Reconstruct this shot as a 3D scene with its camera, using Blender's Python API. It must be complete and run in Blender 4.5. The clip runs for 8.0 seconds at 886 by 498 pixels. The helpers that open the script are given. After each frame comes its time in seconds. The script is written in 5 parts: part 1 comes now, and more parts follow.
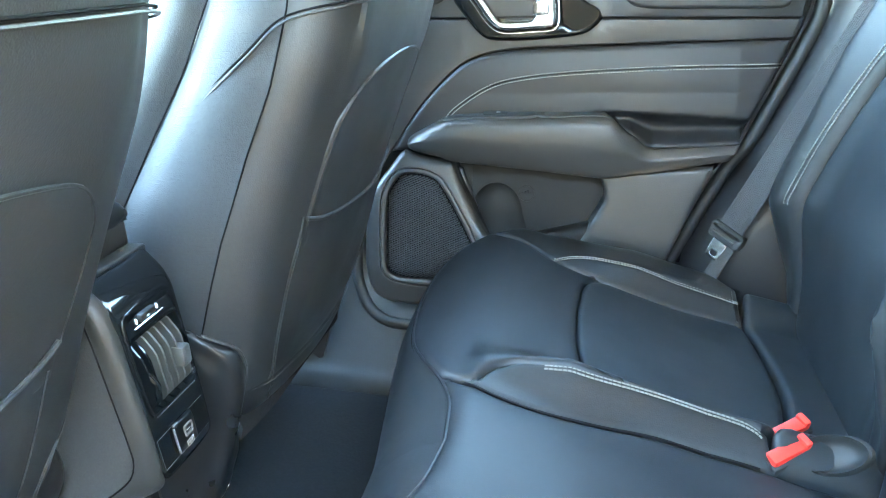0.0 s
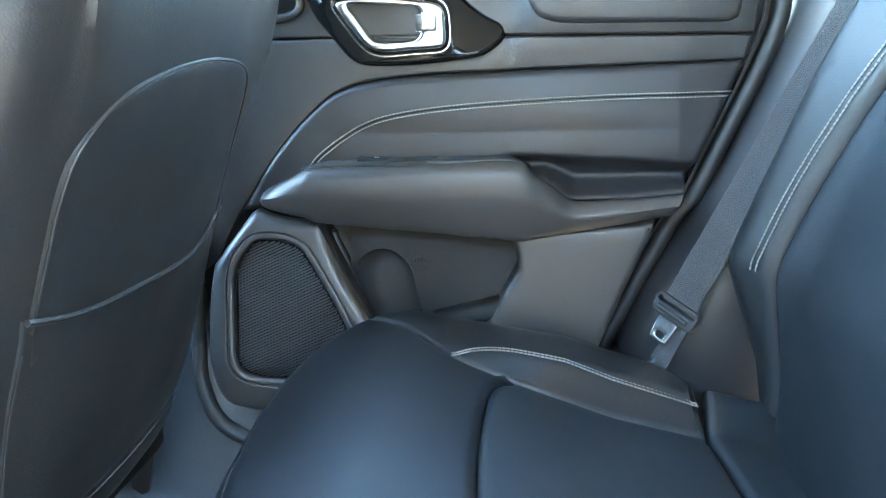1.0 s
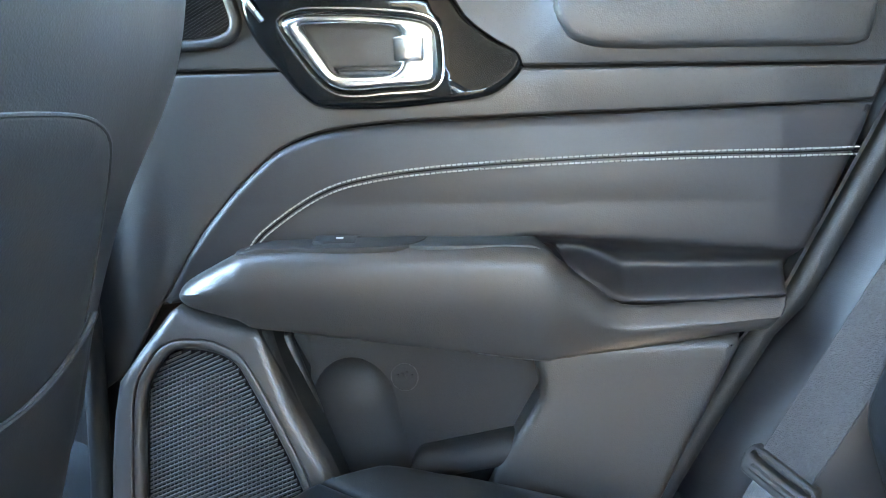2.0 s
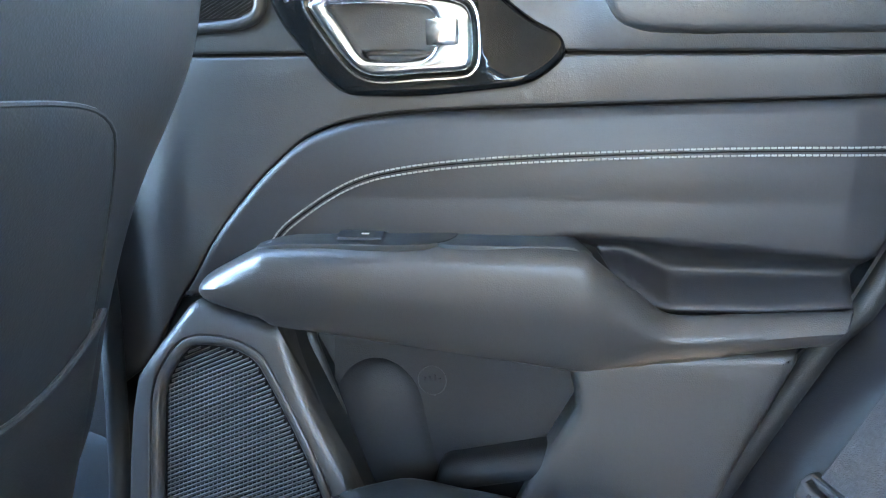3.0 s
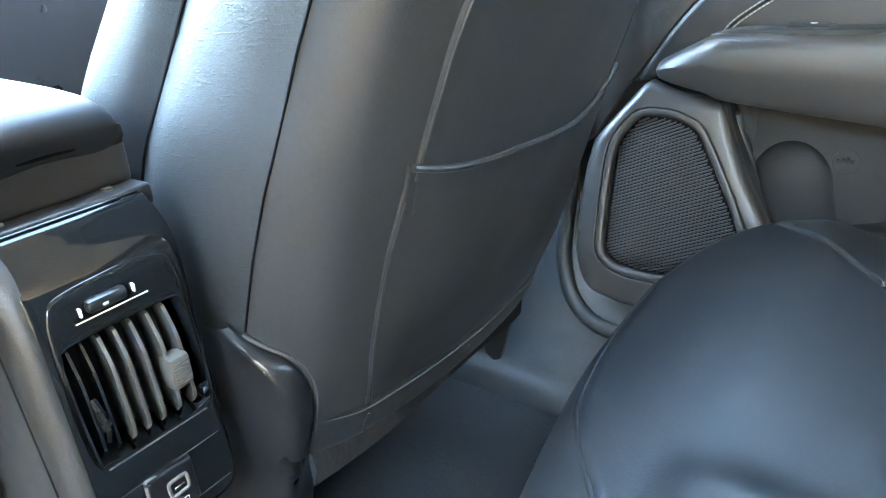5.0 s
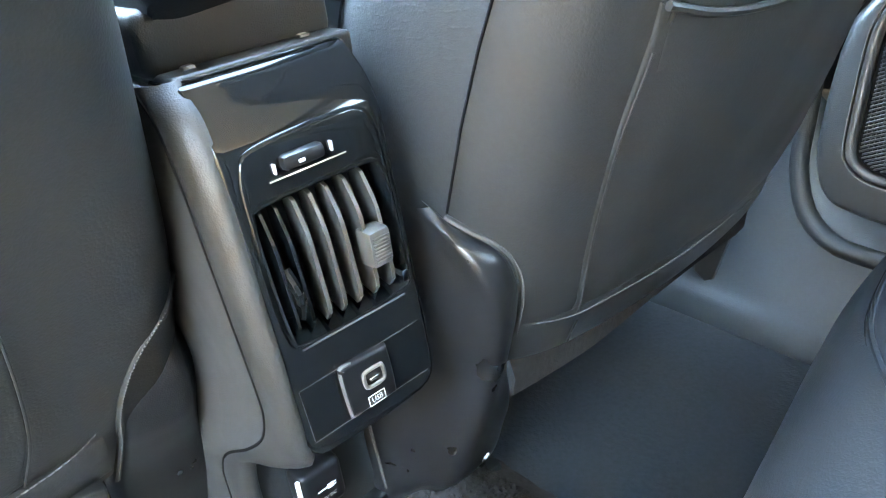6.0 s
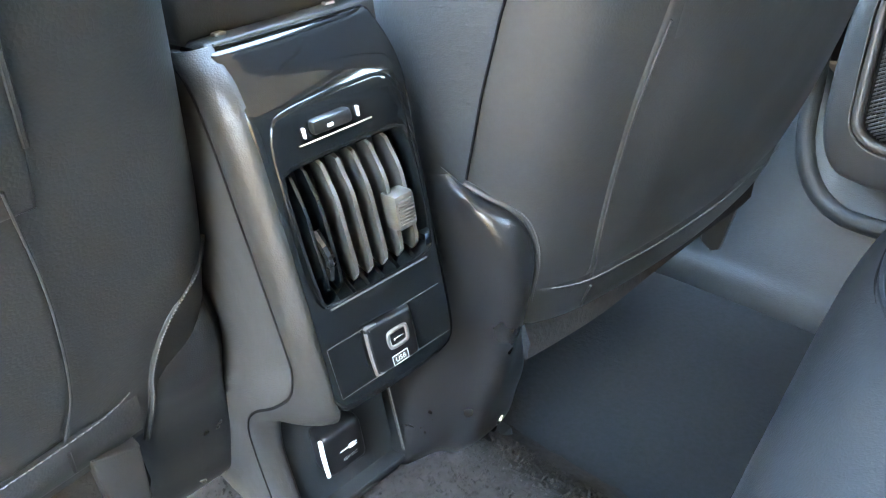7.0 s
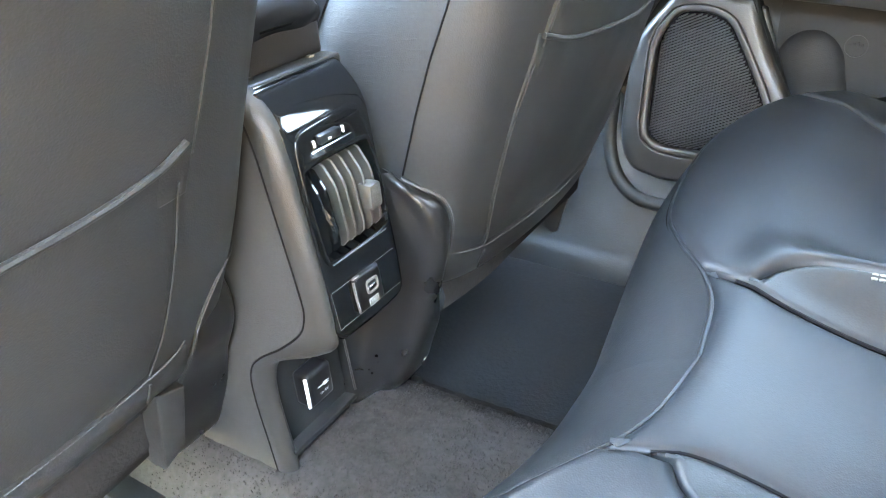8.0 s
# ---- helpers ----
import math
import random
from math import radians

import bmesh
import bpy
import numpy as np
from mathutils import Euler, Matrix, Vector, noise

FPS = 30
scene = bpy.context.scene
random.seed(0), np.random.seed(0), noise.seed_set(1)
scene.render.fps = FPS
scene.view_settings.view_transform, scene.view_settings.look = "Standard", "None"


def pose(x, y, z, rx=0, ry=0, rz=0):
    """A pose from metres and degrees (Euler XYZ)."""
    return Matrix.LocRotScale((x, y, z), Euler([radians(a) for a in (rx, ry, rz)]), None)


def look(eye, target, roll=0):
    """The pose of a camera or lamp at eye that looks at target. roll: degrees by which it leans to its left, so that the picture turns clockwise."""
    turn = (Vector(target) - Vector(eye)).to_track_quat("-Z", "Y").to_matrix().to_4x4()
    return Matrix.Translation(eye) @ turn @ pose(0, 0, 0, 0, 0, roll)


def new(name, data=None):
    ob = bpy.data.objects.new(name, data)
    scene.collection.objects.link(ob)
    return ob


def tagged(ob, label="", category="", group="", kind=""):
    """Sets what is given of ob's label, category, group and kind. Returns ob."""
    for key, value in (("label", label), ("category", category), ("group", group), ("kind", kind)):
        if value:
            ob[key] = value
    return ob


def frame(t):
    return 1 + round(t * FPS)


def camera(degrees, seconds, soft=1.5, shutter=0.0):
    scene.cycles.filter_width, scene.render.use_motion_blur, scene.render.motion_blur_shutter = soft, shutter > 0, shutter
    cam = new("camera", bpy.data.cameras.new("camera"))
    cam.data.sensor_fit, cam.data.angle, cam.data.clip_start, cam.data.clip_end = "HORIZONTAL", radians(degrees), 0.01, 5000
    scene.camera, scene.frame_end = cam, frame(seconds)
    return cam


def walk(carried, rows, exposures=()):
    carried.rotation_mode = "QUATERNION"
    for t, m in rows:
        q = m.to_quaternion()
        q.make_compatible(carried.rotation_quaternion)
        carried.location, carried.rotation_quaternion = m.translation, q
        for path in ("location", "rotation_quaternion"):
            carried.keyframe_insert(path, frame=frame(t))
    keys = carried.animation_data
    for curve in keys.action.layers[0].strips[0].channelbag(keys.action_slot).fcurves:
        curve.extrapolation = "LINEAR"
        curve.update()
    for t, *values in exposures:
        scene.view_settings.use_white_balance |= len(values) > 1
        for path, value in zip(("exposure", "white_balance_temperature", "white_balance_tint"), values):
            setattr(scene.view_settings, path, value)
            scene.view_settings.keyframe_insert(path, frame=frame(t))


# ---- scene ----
cam = camera(62.1, 8.0, 1.1)
PATH = [
    (0, (0.067, 0.059, 0.789), (-0.326, 1.886, 0.075), -2.1),
    (0.5, (0.066, 0.219, 0.725), (-0.204, 2.1, 0.102), -1.7),
    (1, (0.095, 0.381, 0.71), (-0.122, 2.285, 0.138), -1.9),
    (1.5, (0.101, 0.558, 0.706), (-0.153, 2.474, 0.19), -2.2),
    (1.7, (0.096, 0.626, 0.713), (-0.165, 2.542, 0.202), -2.1),
    (2.8, (0.104, 0.752, 0.713), (-0.295, 2.637, 0.177), -2.1),
    (3, (0.101, 0.748, 0.716), (-0.305, 2.625, 0.159), -1.7),
    (3.5, (0.106, 0.695, 0.717), (-0.385, 2.534, 0.103), -1.5),
    (4, (0.076, 0.574, 0.691), (-0.506, 2.384, 0.072), -0.8),
    (4.5, (0.066, 0.498, 0.681), (-0.756, 2.176, -0.033), -1.7),
    (5, (0.03, 0.46, 0.665), (-1.033, 1.952, -0.139), -3.7),
    (5.2, (0.009, 0.454, 0.652), (-1.129, 1.872, -0.182), -4.6),
    (6.3, (-0.055, 0.493, 0.588), (-1.452, 1.561, -0.365), -8.2),
    (6.5, (-0.057, 0.496, 0.588), (-1.463, 1.541, -0.376), -8.3),
    (7, (-0.045, 0.46, 0.595), (-1.384, 1.579, -0.382), -7.8),
    (7.5, (-0.019, 0.358, 0.611), (-1.187, 1.659, -0.36), -6.4),
    (8, (0.018, 0.238, 0.665), (-0.971, 1.693, -0.287), -4.9),
]
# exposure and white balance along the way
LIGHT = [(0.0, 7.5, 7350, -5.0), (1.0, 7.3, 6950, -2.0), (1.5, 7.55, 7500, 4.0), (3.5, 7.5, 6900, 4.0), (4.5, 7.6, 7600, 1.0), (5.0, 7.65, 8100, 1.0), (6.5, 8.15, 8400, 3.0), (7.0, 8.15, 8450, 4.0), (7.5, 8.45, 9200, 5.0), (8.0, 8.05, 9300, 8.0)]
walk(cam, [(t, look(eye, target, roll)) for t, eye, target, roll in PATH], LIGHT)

from mathutils import geometry

# ---- world, sun, exposure ----
world = bpy.data.worlds.new("sky")
scene.world = world
world.use_nodes = True
wn = world.node_tree.nodes
sky = wn.new("ShaderNodeTexSky")
sky.sky_type = "NISHITA"
sky.sun_disc = False
SUN_EL, SUN_AZ = 30.0, 89.0
sky.sun_elevation, sky.sun_rotation = radians(SUN_EL), radians(SUN_AZ)
sky.ozone_density, sky.dust_density, sky.air_density = 2.0, 0.5, 1.0
world.node_tree.links.new(sky.outputs[0], wn["Background"].inputs[0])
wn["Background"].inputs[1].default_value = 0.15
sun_data = bpy.data.lights.new("sun", "SUN")
sun_data.energy, sun_data.angle, sun_data.color = 3.5, radians(0.6), (1.0, 0.93, 0.82)
sun = new("sun", sun_data)
sun_dir = Vector((math.sin(radians(SUN_AZ)) * math.cos(radians(SUN_EL)), math.cos(radians(SUN_AZ)) * math.cos(radians(SUN_EL)), math.sin(radians(SUN_EL))))
sun.matrix_world = look(tuple(sun_dir * 5), (0, 0, 0))


# ---- materials ----
def material(name, base, rough=0.5, metal=0.0, grain=0.0, grain_size=0.002, spec=0.5, stain=0.12, stain_size=0.06, crease=0.0, cells=True):
    """A procedural surface: base colour with broad and fine variation, uneven gloss and a fine relief."""
    m = bpy.data.materials.new(name)
    m.use_nodes = True
    nt = m.node_tree
    n, l = nt.nodes, nt.links
    b = n["Principled BSDF"]
    b.inputs["Metallic"].default_value = metal
    b.inputs["Specular IOR Level"].default_value = spec
    pos = n.new("ShaderNodeTexCoord")
    big = n.new("ShaderNodeTexNoise")
    big.inputs["Scale"].default_value, big.inputs["Detail"].default_value = 1 / stain_size, 4
    l.new(pos.outputs["Object"], big.inputs["Vector"])
    fine = n.new("ShaderNodeTexNoise")
    fine.inputs["Scale"].default_value, fine.inputs["Detail"].default_value = 0.6 / grain_size, 3
    l.new(pos.outputs["Object"], fine.inputs["Vector"])
    mix = n.new("ShaderNodeMath")
    mix.operation = "ADD"
    l.new(big.outputs["Fac"], mix.inputs[0])
    l.new(fine.outputs["Fac"], mix.inputs[1])
    ramp = n.new("ShaderNodeMapRange")
    ramp.inputs["From Min"].default_value, ramp.inputs["From Max"].default_value = 0.6, 1.4
    ramp.inputs["To Min"].default_value, ramp.inputs["To Max"].default_value = 1 - stain, 1 + stain
    l.new(mix.outputs[0], ramp.inputs["Value"])
    mul = n.new("ShaderNodeVectorMath")
    mul.operation = "SCALE"
    mul.inputs[0].default_value = base
    l.new(ramp.outputs[0], mul.inputs["Scale"])
    l.new(mul.outputs[0], b.inputs["Base Color"])
    rr = n.new("ShaderNodeMapRange")
    rr.inputs["From Min"].default_value, rr.inputs["From Max"].default_value = 0.3, 0.7
    rr.inputs["To Min"].default_value, rr.inputs["To Max"].default_value = max(0.02, rough * 0.88), min(1, rough * 1.12)
    l.new(big.outputs["Fac"], rr.inputs["Value"])
    l.new(rr.outputs[0], b.inputs["Roughness"])
    if grain:
        bump = n.new("ShaderNodeBump")
        bump.inputs["Strength"].default_value = grain
        bump.inputs["Distance"].default_value = 0.001
        if cells:
            vor = n.new("ShaderNodeTexVoronoi")
            vor.feature = "DISTANCE_TO_EDGE"
            vor.inputs["Scale"].default_value = 1 / grain_size
            l.new(pos.outputs["Object"], vor.inputs["Vector"])
            height = n.new("ShaderNodeMath")
            height.operation = "MULTIPLY_ADD"
            l.new(vor.outputs["Distance"], height.inputs[0])
            height.inputs[1].default_value = 1.2
            l.new(fine.outputs["Fac"], height.inputs[2])
            l.new(height.outputs[0], bump.inputs["Height"])
        else:
            l.new(fine.outputs["Fac"], bump.inputs["Height"])
        l.new(bump.outputs[0], b.inputs["Normal"])
        if crease:
            stretch = n.new("ShaderNodeMapping")
            stretch.inputs["Scale"].default_value = (55, 55, 330)
            stretch.inputs["Rotation"].default_value = (0.0, 0.22, 0.0)
            lines = n.new("ShaderNodeTexNoise")
            lines.inputs["Scale"].default_value, lines.inputs["Detail"].default_value = 1.0, 1.0
            sparse = n.new("ShaderNodeMapRange")
            sparse.inputs["From Min"].default_value, sparse.inputs["From Max"].default_value = 0.60, 0.72
            fold = n.new("ShaderNodeBump")
            fold.inputs["Strength"].default_value, fold.inputs["Distance"].default_value = crease, 0.0012
            l.new(pos.outputs["Object"], stretch.inputs["Vector"])
            l.new(stretch.outputs[0], lines.inputs["Vector"])
            l.new(lines.outputs["Fac"], sparse.inputs["Value"])
            l.new(sparse.outputs[0], fold.inputs["Height"])
            l.new(bump.outputs[0], fold.inputs["Normal"])
            l.new(fold.outputs[0], b.inputs["Normal"])
    return m


LEATHER = material("black_leather", (0.015, 0.017, 0.019), 0.42, spec=0.32, grain=0.15, grain_size=0.0024, stain=0.15, stain_size=0.12)
CREASED = material("creased_leather", (0.029, 0.031, 0.033), 0.56, spec=0.28, grain=0.25, grain_size=0.0022, stain=0.12, stain_size=0.12, crease=0.14)
LEATHER_SOFT = material("smooth_leather", (0.011, 0.013, 0.016), 0.45, spec=0.34, grain=0.10, grain_size=0.0018, stain=0.12, stain_size=0.15)
SUEDE = material("perforated_leather", (0.010, 0.013, 0.016), 0.52, spec=0.4, grain=0.15, grain_size=0.002, stain=0.1, stain_size=0.1)
VINYL = material("seat_back_vinyl", (0.028, 0.0285, 0.029), 0.42, spec=0.40, grain=0.14, grain_size=0.0026, stain=0.12, stain_size=0.1)
DOOR = material("grained_door_plastic", (0.037, 0.036, 0.036), 0.37, grain=0.2, grain_size=0.0020, stain=0.05, stain_size=0.2)
DOOR_PAD = material("door_pad_leather", (0.020, 0.020, 0.022), 0.42, spec=0.4, grain=0.10, grain_size=0.002, stain=0.08, stain_size=0.2)
PLASTIC = material("dark_grained_plastic", (0.012, 0.012, 0.013), 0.30, grain=0.12, grain_size=0.0016, stain=0.15, stain_size=0.05)
CONSOLE = material("console_plastic", (0.024, 0.023, 0.022), 0.42, grain=0.22, grain_size=0.0016, stain=0.12, stain_size=0.05)
SILL = material("sill_plastic", (0.026, 0.031, 0.035), 0.5, grain=0.2, grain_size=0.002, stain=0.15, stain_size=0.06)
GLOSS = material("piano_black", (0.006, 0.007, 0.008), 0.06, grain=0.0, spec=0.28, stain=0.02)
PLATE = material("black_satin_plate", (0.007, 0.007, 0.008), 0.36, spec=0.25, stain=0.05)
BLACK = material("matt_black", (0.014, 0.015, 0.016), 0.6, grain=0.15, grain_size=0.002)
CHROME = material("satin_chrome", (0.72, 0.74, 0.76), 0.16, metal=1.0, stain=0.05)
SATIN_LIGHT = material("light_grey_plastic", (0.11, 0.102, 0.094), 0.4, stain=0.05)
SUEDE_GREY = material("matt_side_panel", (0.036, 0.035, 0.034), 0.7, grain=0.4, grain_size=0.0015, spec=0.3, stain=0.25, stain_size=0.02)
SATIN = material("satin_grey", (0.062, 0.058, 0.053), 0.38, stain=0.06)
CARPET = material("loop_carpet", (0.036, 0.033, 0.032), 0.95, grain=1.0, grain_size=0.004, spec=0.1, stain=0.35, stain_size=0.03, cells=False)
MAT = material("floor_mat", (0.022, 0.025, 0.028), 0.9, grain=0.8, grain_size=0.003, spec=0.15, stain=0.2, stain_size=0.05, cells=False)
THREAD = material("grey_thread", (0.25, 0.245, 0.23), 0.7, stain=0.1)
BENCH_THREAD = material("beige_grey_thread", (0.17, 0.165, 0.15), 0.75, stain=0.1)
DARK_THREAD = material("dark_thread", (0.10, 0.10, 0.10), 0.7, stain=0.1)
WEB = material("belt_webbing", (0.036, 0.037, 0.040), 0.7, grain=1.0, grain_size=0.0016, stain=0.45, stain_size=0.002)
RED = material("red_plastic", (0.62, 0.025, 0.018), 0.38, stain=0.06)
STEEL = material("polished_steel", (0.68, 0.68, 0.68), 0.22, metal=1.0, stain=0.08)
WHITE = material("white_print", (0.8, 0.8, 0.8), 0.5, stain=0.04)
# door plastic darkened to hold the shade inside the deep pocket
POCKET_SHADED = material("shade_darkened_plastic", (0.014, 0.014, 0.015), 0.6, spec=0.25, grain=0.2, grain_size=0.002, stain=0.1, stain_size=0.06)
GROOVE = material("dark_groove", (0.004, 0.004, 0.005), 0.9, spec=0.1, stain=0.05)
DISH = material("satin_blue_grey_plastic", (0.075, 0.078, 0.084), 0.38, grain=0.1, grain_size=0.001, stain=0.06, stain_size=0.05)
HEAD = material("headliner_fabric", (0.55, 0.53, 0.50), 0.9, grain=0.3, grain_size=0.003, stain=0.05)
WALL = material("warm_bounce_plaster", (0.30, 0.215, 0.135), 0.9, grain=0.4, grain_size=0.02, stain=0.2, stain_size=1.0)
GROUND = material("warm_bounce_concrete", (0.15, 0.12, 0.092), 0.9, grain=0.4, grain_size=0.02, stain=0.2, stain_size=1.5)
TINT = bpy.data.materials.new("tinted_glass")
TINT.use_nodes = True
tn, tl = TINT.node_tree.nodes, TINT.node_tree.links
see, gloss, both = tn.new("ShaderNodeBsdfTransparent"), tn.new("ShaderNodeBsdfGlossy"), tn.new("ShaderNodeMixShader")
see.inputs[0].default_value, gloss.inputs["Roughness"].default_value, both.inputs[0].default_value = (0.76, 0.80, 0.81, 1), 0.03, 0.06
tl.new(see.outputs[0], both.inputs[1])
tl.new(gloss.outputs[0], both.inputs[2])
tl.new(both.outputs[0], tn["Material Output"].inputs[0])
FUZZ = material("seat_base_fabric", (0.024, 0.022, 0.021), 0.95, grain=0.9, grain_size=0.003, spec=0.1, stain=0.3, stain_size=0.02, cells=False)


# ---- shapes ----
def curve(points, n=40, closed=False):
    """Points along a smooth curve through the given ones, evenly spaced."""
    p = np.array(points, float)
    if closed:
        p = np.vstack([p[-1], p, p[0], p[1]])
    else:
        p = np.vstack([2 * p[0] - p[1], p, 2 * p[-1] - p[-2]])
    out = []
    for i in range(1, len(p) - 2):
        a, b, c, d = p[i - 1:i + 3]
        t = np.linspace(0, 1, 24, endpoint=False)[:, None]
        out.append(0.5 * (2 * b + (c - a) * t + (2 * a - 5 * b + 4 * c - d) * t ** 2 + (3 * b - a - 3 * c + d) * t ** 3))
    out = np.vstack(out + [p[-2][None]])
    s = np.concatenate([[0], np.cumsum(np.linalg.norm(np.diff(out, axis=0), axis=1))])
    at = np.linspace(0, s[-1], n, endpoint=not closed)
    return np.stack([np.interp(at, s, out[:, k]) for k in range(out.shape[1])], 1)


def line(points, step=0.006):
    """Points along straight runs through the given ones."""
    p = np.array(points, float)
    out = [p[0][None]]
    for a, b in zip(p[:-1], p[1:]):
        k = max(1, int(np.linalg.norm(b - a) / step))
        out.append(a + (b - a) * np.linspace(0, 1, k + 1)[1:, None])
    return np.vstack(out)


def area2(p):
    return 0.5 * np.sum(p[:, 0] * np.roll(p[:, 1], -1) - np.roll(p[:, 0], -1) * p[:, 1])


def inset(p, d):
    """The closed outline p (counter-clockwise), moved inwards by d."""
    e = np.roll(p, -1, 0) - p
    e /= np.linalg.norm(e, axis=1)[:, None] + 1e-12
    nrm = np.stack([-e[:, 1], e[:, 0]], 1)
    m = nrm + np.roll(nrm, 1, 0)
    m /= np.maximum(np.linalg.norm(m, axis=1), 0.35)[:, None]
    k = 1 / np.maximum(np.sum(m * nrm, 1), 0.5)
    return p + m * (d * k)[:, None]


def inside(q, p):
    x, y = q[:, 0][:, None], q[:, 1][:, None]
    x0, y0 = p[:, 0][None], p[:, 1][None]
    x1, y1 = np.roll(p[:, 0], -1)[None], np.roll(p[:, 1], -1)[None]
    hit = ((y0 > y) != (y1 > y)) & (x < (x1 - x0) * (y - y0) / (y1 - y0 + 1e-15) + x0)
    return hit.sum(1) % 2 == 1


def clean(p, gap=0.0004):
    keep = [p[0]]
    for q in p[1:]:
        if np.linalg.norm(q - keep[-1]) > gap:
            keep.append(q)
    if np.linalg.norm(keep[0] - keep[-1]) < gap:
        keep.pop()
    return np.array(keep)


def pad(outline, place, h=0.004, r=0.004, cell=0.012, holes=(), back=-0.004, steps=3, hole_r=None):
    """A panel over the closed outline (u, v), h proud with rounded edges; place(u, v, h) lays it into the world."""
    from_rings = []
    verts, faces, inner, edges = [], [], [], []
    for k, o in enumerate((outline, *holes)):
        o = clean(np.array(o, float))
        if area2(o) < 0:
            o = o[::-1]
        sign = 1 if k == 0 else -1
        rk = r if k == 0 or hole_r is None else hole_r
        levels = [(0.0, back), (0.0, h - rk)] + [(rk * (1 - math.cos(a)), h - rk + rk * math.sin(a)) for a in np.linspace(0, math.pi / 2, steps + 1)[1:]]
        rings = []
        for d, z in levels:
            q = inset(o, sign * d)
            rings.append(range(len(verts), len(verts) + len(q)))
            verts += [(a, b, z) for a, b in q]
        for r0, r1 in zip(rings[:-1], rings[1:]):
            n = len(o)
            faces += [(r0[i], r0[(i + 1) % n], r1[(i + 1) % n], r1[i]) for i in range(n)]
        last = inset(o, sign * levels[-1][0])
        from_rings.append((last, list(rings[-1])))
    pts, tag = [], []
    for last, ids in from_rings:
        k0 = len(pts)
        pts += [Vector(q) for q in last]
        tag += ids
        edges += [(k0 + i, k0 + (i + 1) % len(last)) for i in range(len(last))]
    lo, hi = from_rings[0][0].min(0), from_rings[0][0].max(0)
    gx, gy = np.meshgrid(np.arange(lo[0], hi[0], cell), np.arange(lo[1], hi[1], cell))
    gx[1::2] += cell / 2
    grid = np.stack([gx.ravel(), gy.ravel()], 1)
    ok = inside(grid, from_rings[0][0])
    for last, ids in from_rings[1:]:
        ok &= ~inside(grid, last)
    grid = grid[ok]
    ring = np.vstack([f[0] for f in from_rings])
    if len(grid):
        near = np.array([np.min(np.sum((ring - g) ** 2, 1)) for g in grid])
        grid = grid[near > (0.55 * cell) ** 2]
    pts += [Vector(g) for g in grid]
    cv, ce, cf, ov, oe, of = geometry.delaunay_2d_cdt(pts, edges, [], 1, 1e-6)
    index = {}
    for i, v in enumerate(cv):
        src = [j for j in ov[i] if j < len(tag)]
        if src:
            index[i] = tag[src[0]]
        else:
            index[i] = len(verts)
            verts.append((v[0], v[1], h))
    mids = np.array([np.mean([cv[i][:2] for i in f], axis=0) for f in cf])
    keep = np.ones(len(cf), bool)
    for last, ids in from_rings[1:]:
        keep &= ~inside(mids, last)
    faces += [tuple(index[i] for i in f) for f, k in zip(cf, keep) if k]
    return [place(*v) for v in verts], faces


def loft(rows, round_u=False, caps=False):
    """A skin over rows of points, each row as long as the others."""
    rows = [list(map(tuple, r)) for r in rows]
    m, n = len(rows), len(rows[0])
    verts = [p for r in rows for p in r]
    faces = []
    for i in range(m - 1):
        for j in range(n if round_u else n - 1):
            k = (j + 1) % n
            faces.append((i * n + j, i * n + k, (i + 1) * n + k, (i + 1) * n + j))
    if caps:
        faces += [tuple(range(n)), tuple(range((m - 1) * n, m * n))]
    return verts, faces


def surface(rows, m=30, n=40):
    """A smooth skin through a few rows of a few points each."""
    fine = [curve(r, n) for r in rows]
    cols = [curve([f[j] for f in fine], m) for j in range(n)]
    return loft([[cols[j][i] for j in range(n)] for i in range(m)])


def tube(points, r=0.003, k=8, closed=False, flat=1.0, up=(0, 0, 1)):
    """A round bar along the points; flat squeezes it along up."""
    p = np.array(points, float)
    rows = []
    n = len(p)
    for i in range(n):
        a = p[(i - 1) % n] if closed or i else p[i]
        b = p[(i + 1) % n] if closed or i < n - 1 else p[i]
        t = (b - a) / (np.linalg.norm(b - a) + 1e-12)
        s = np.cross(t, up)
        s /= np.linalg.norm(s) + 1e-12
        q = np.cross(s, t)
        rows.append([tuple(p[i] + r * (math.cos(w) * s + flat * math.sin(w) * q)) for w in np.linspace(0, 2 * math.pi, k, endpoint=False)])
    if closed:
        rows.append(rows[0])
    return loft(rows, True, not closed)


def block(x0, x1, y0, y1, z0, z1, r=0.004, steps=2):
    """A box with rounded edges."""
    bm = bmesh.new()
    bmesh.ops.create_cube(bm, size=1)
    for v in bm.verts:
        v.co = ((x0 + x1) / 2 + v.co.x * (x1 - x0), (y0 + y1) / 2 + v.co.y * (y1 - y0), (z0 + z1) / 2 + v.co.z * (z1 - z0))
    if r:
        bmesh.ops.bevel(bm, geom=list(bm.edges), offset=r, segments=steps, affect="EDGES", profile=0.5)
    bm.verts.ensure_lookup_table()
    out = [tuple(v.co) for v in bm.verts], [tuple(v.index for v in f.verts) for f in bm.faces]
    bm.free()
    return out


def join(*geos):
    verts, faces = [], []
    for v, f in geos:
        k = len(verts)
        verts += list(v)
        faces += [tuple(i + k for i in q) for q in f]
    return verts, faces


def moved(geo, m):
    return [tuple(m @ Vector(v)) for v in geo[0]], geo[1]


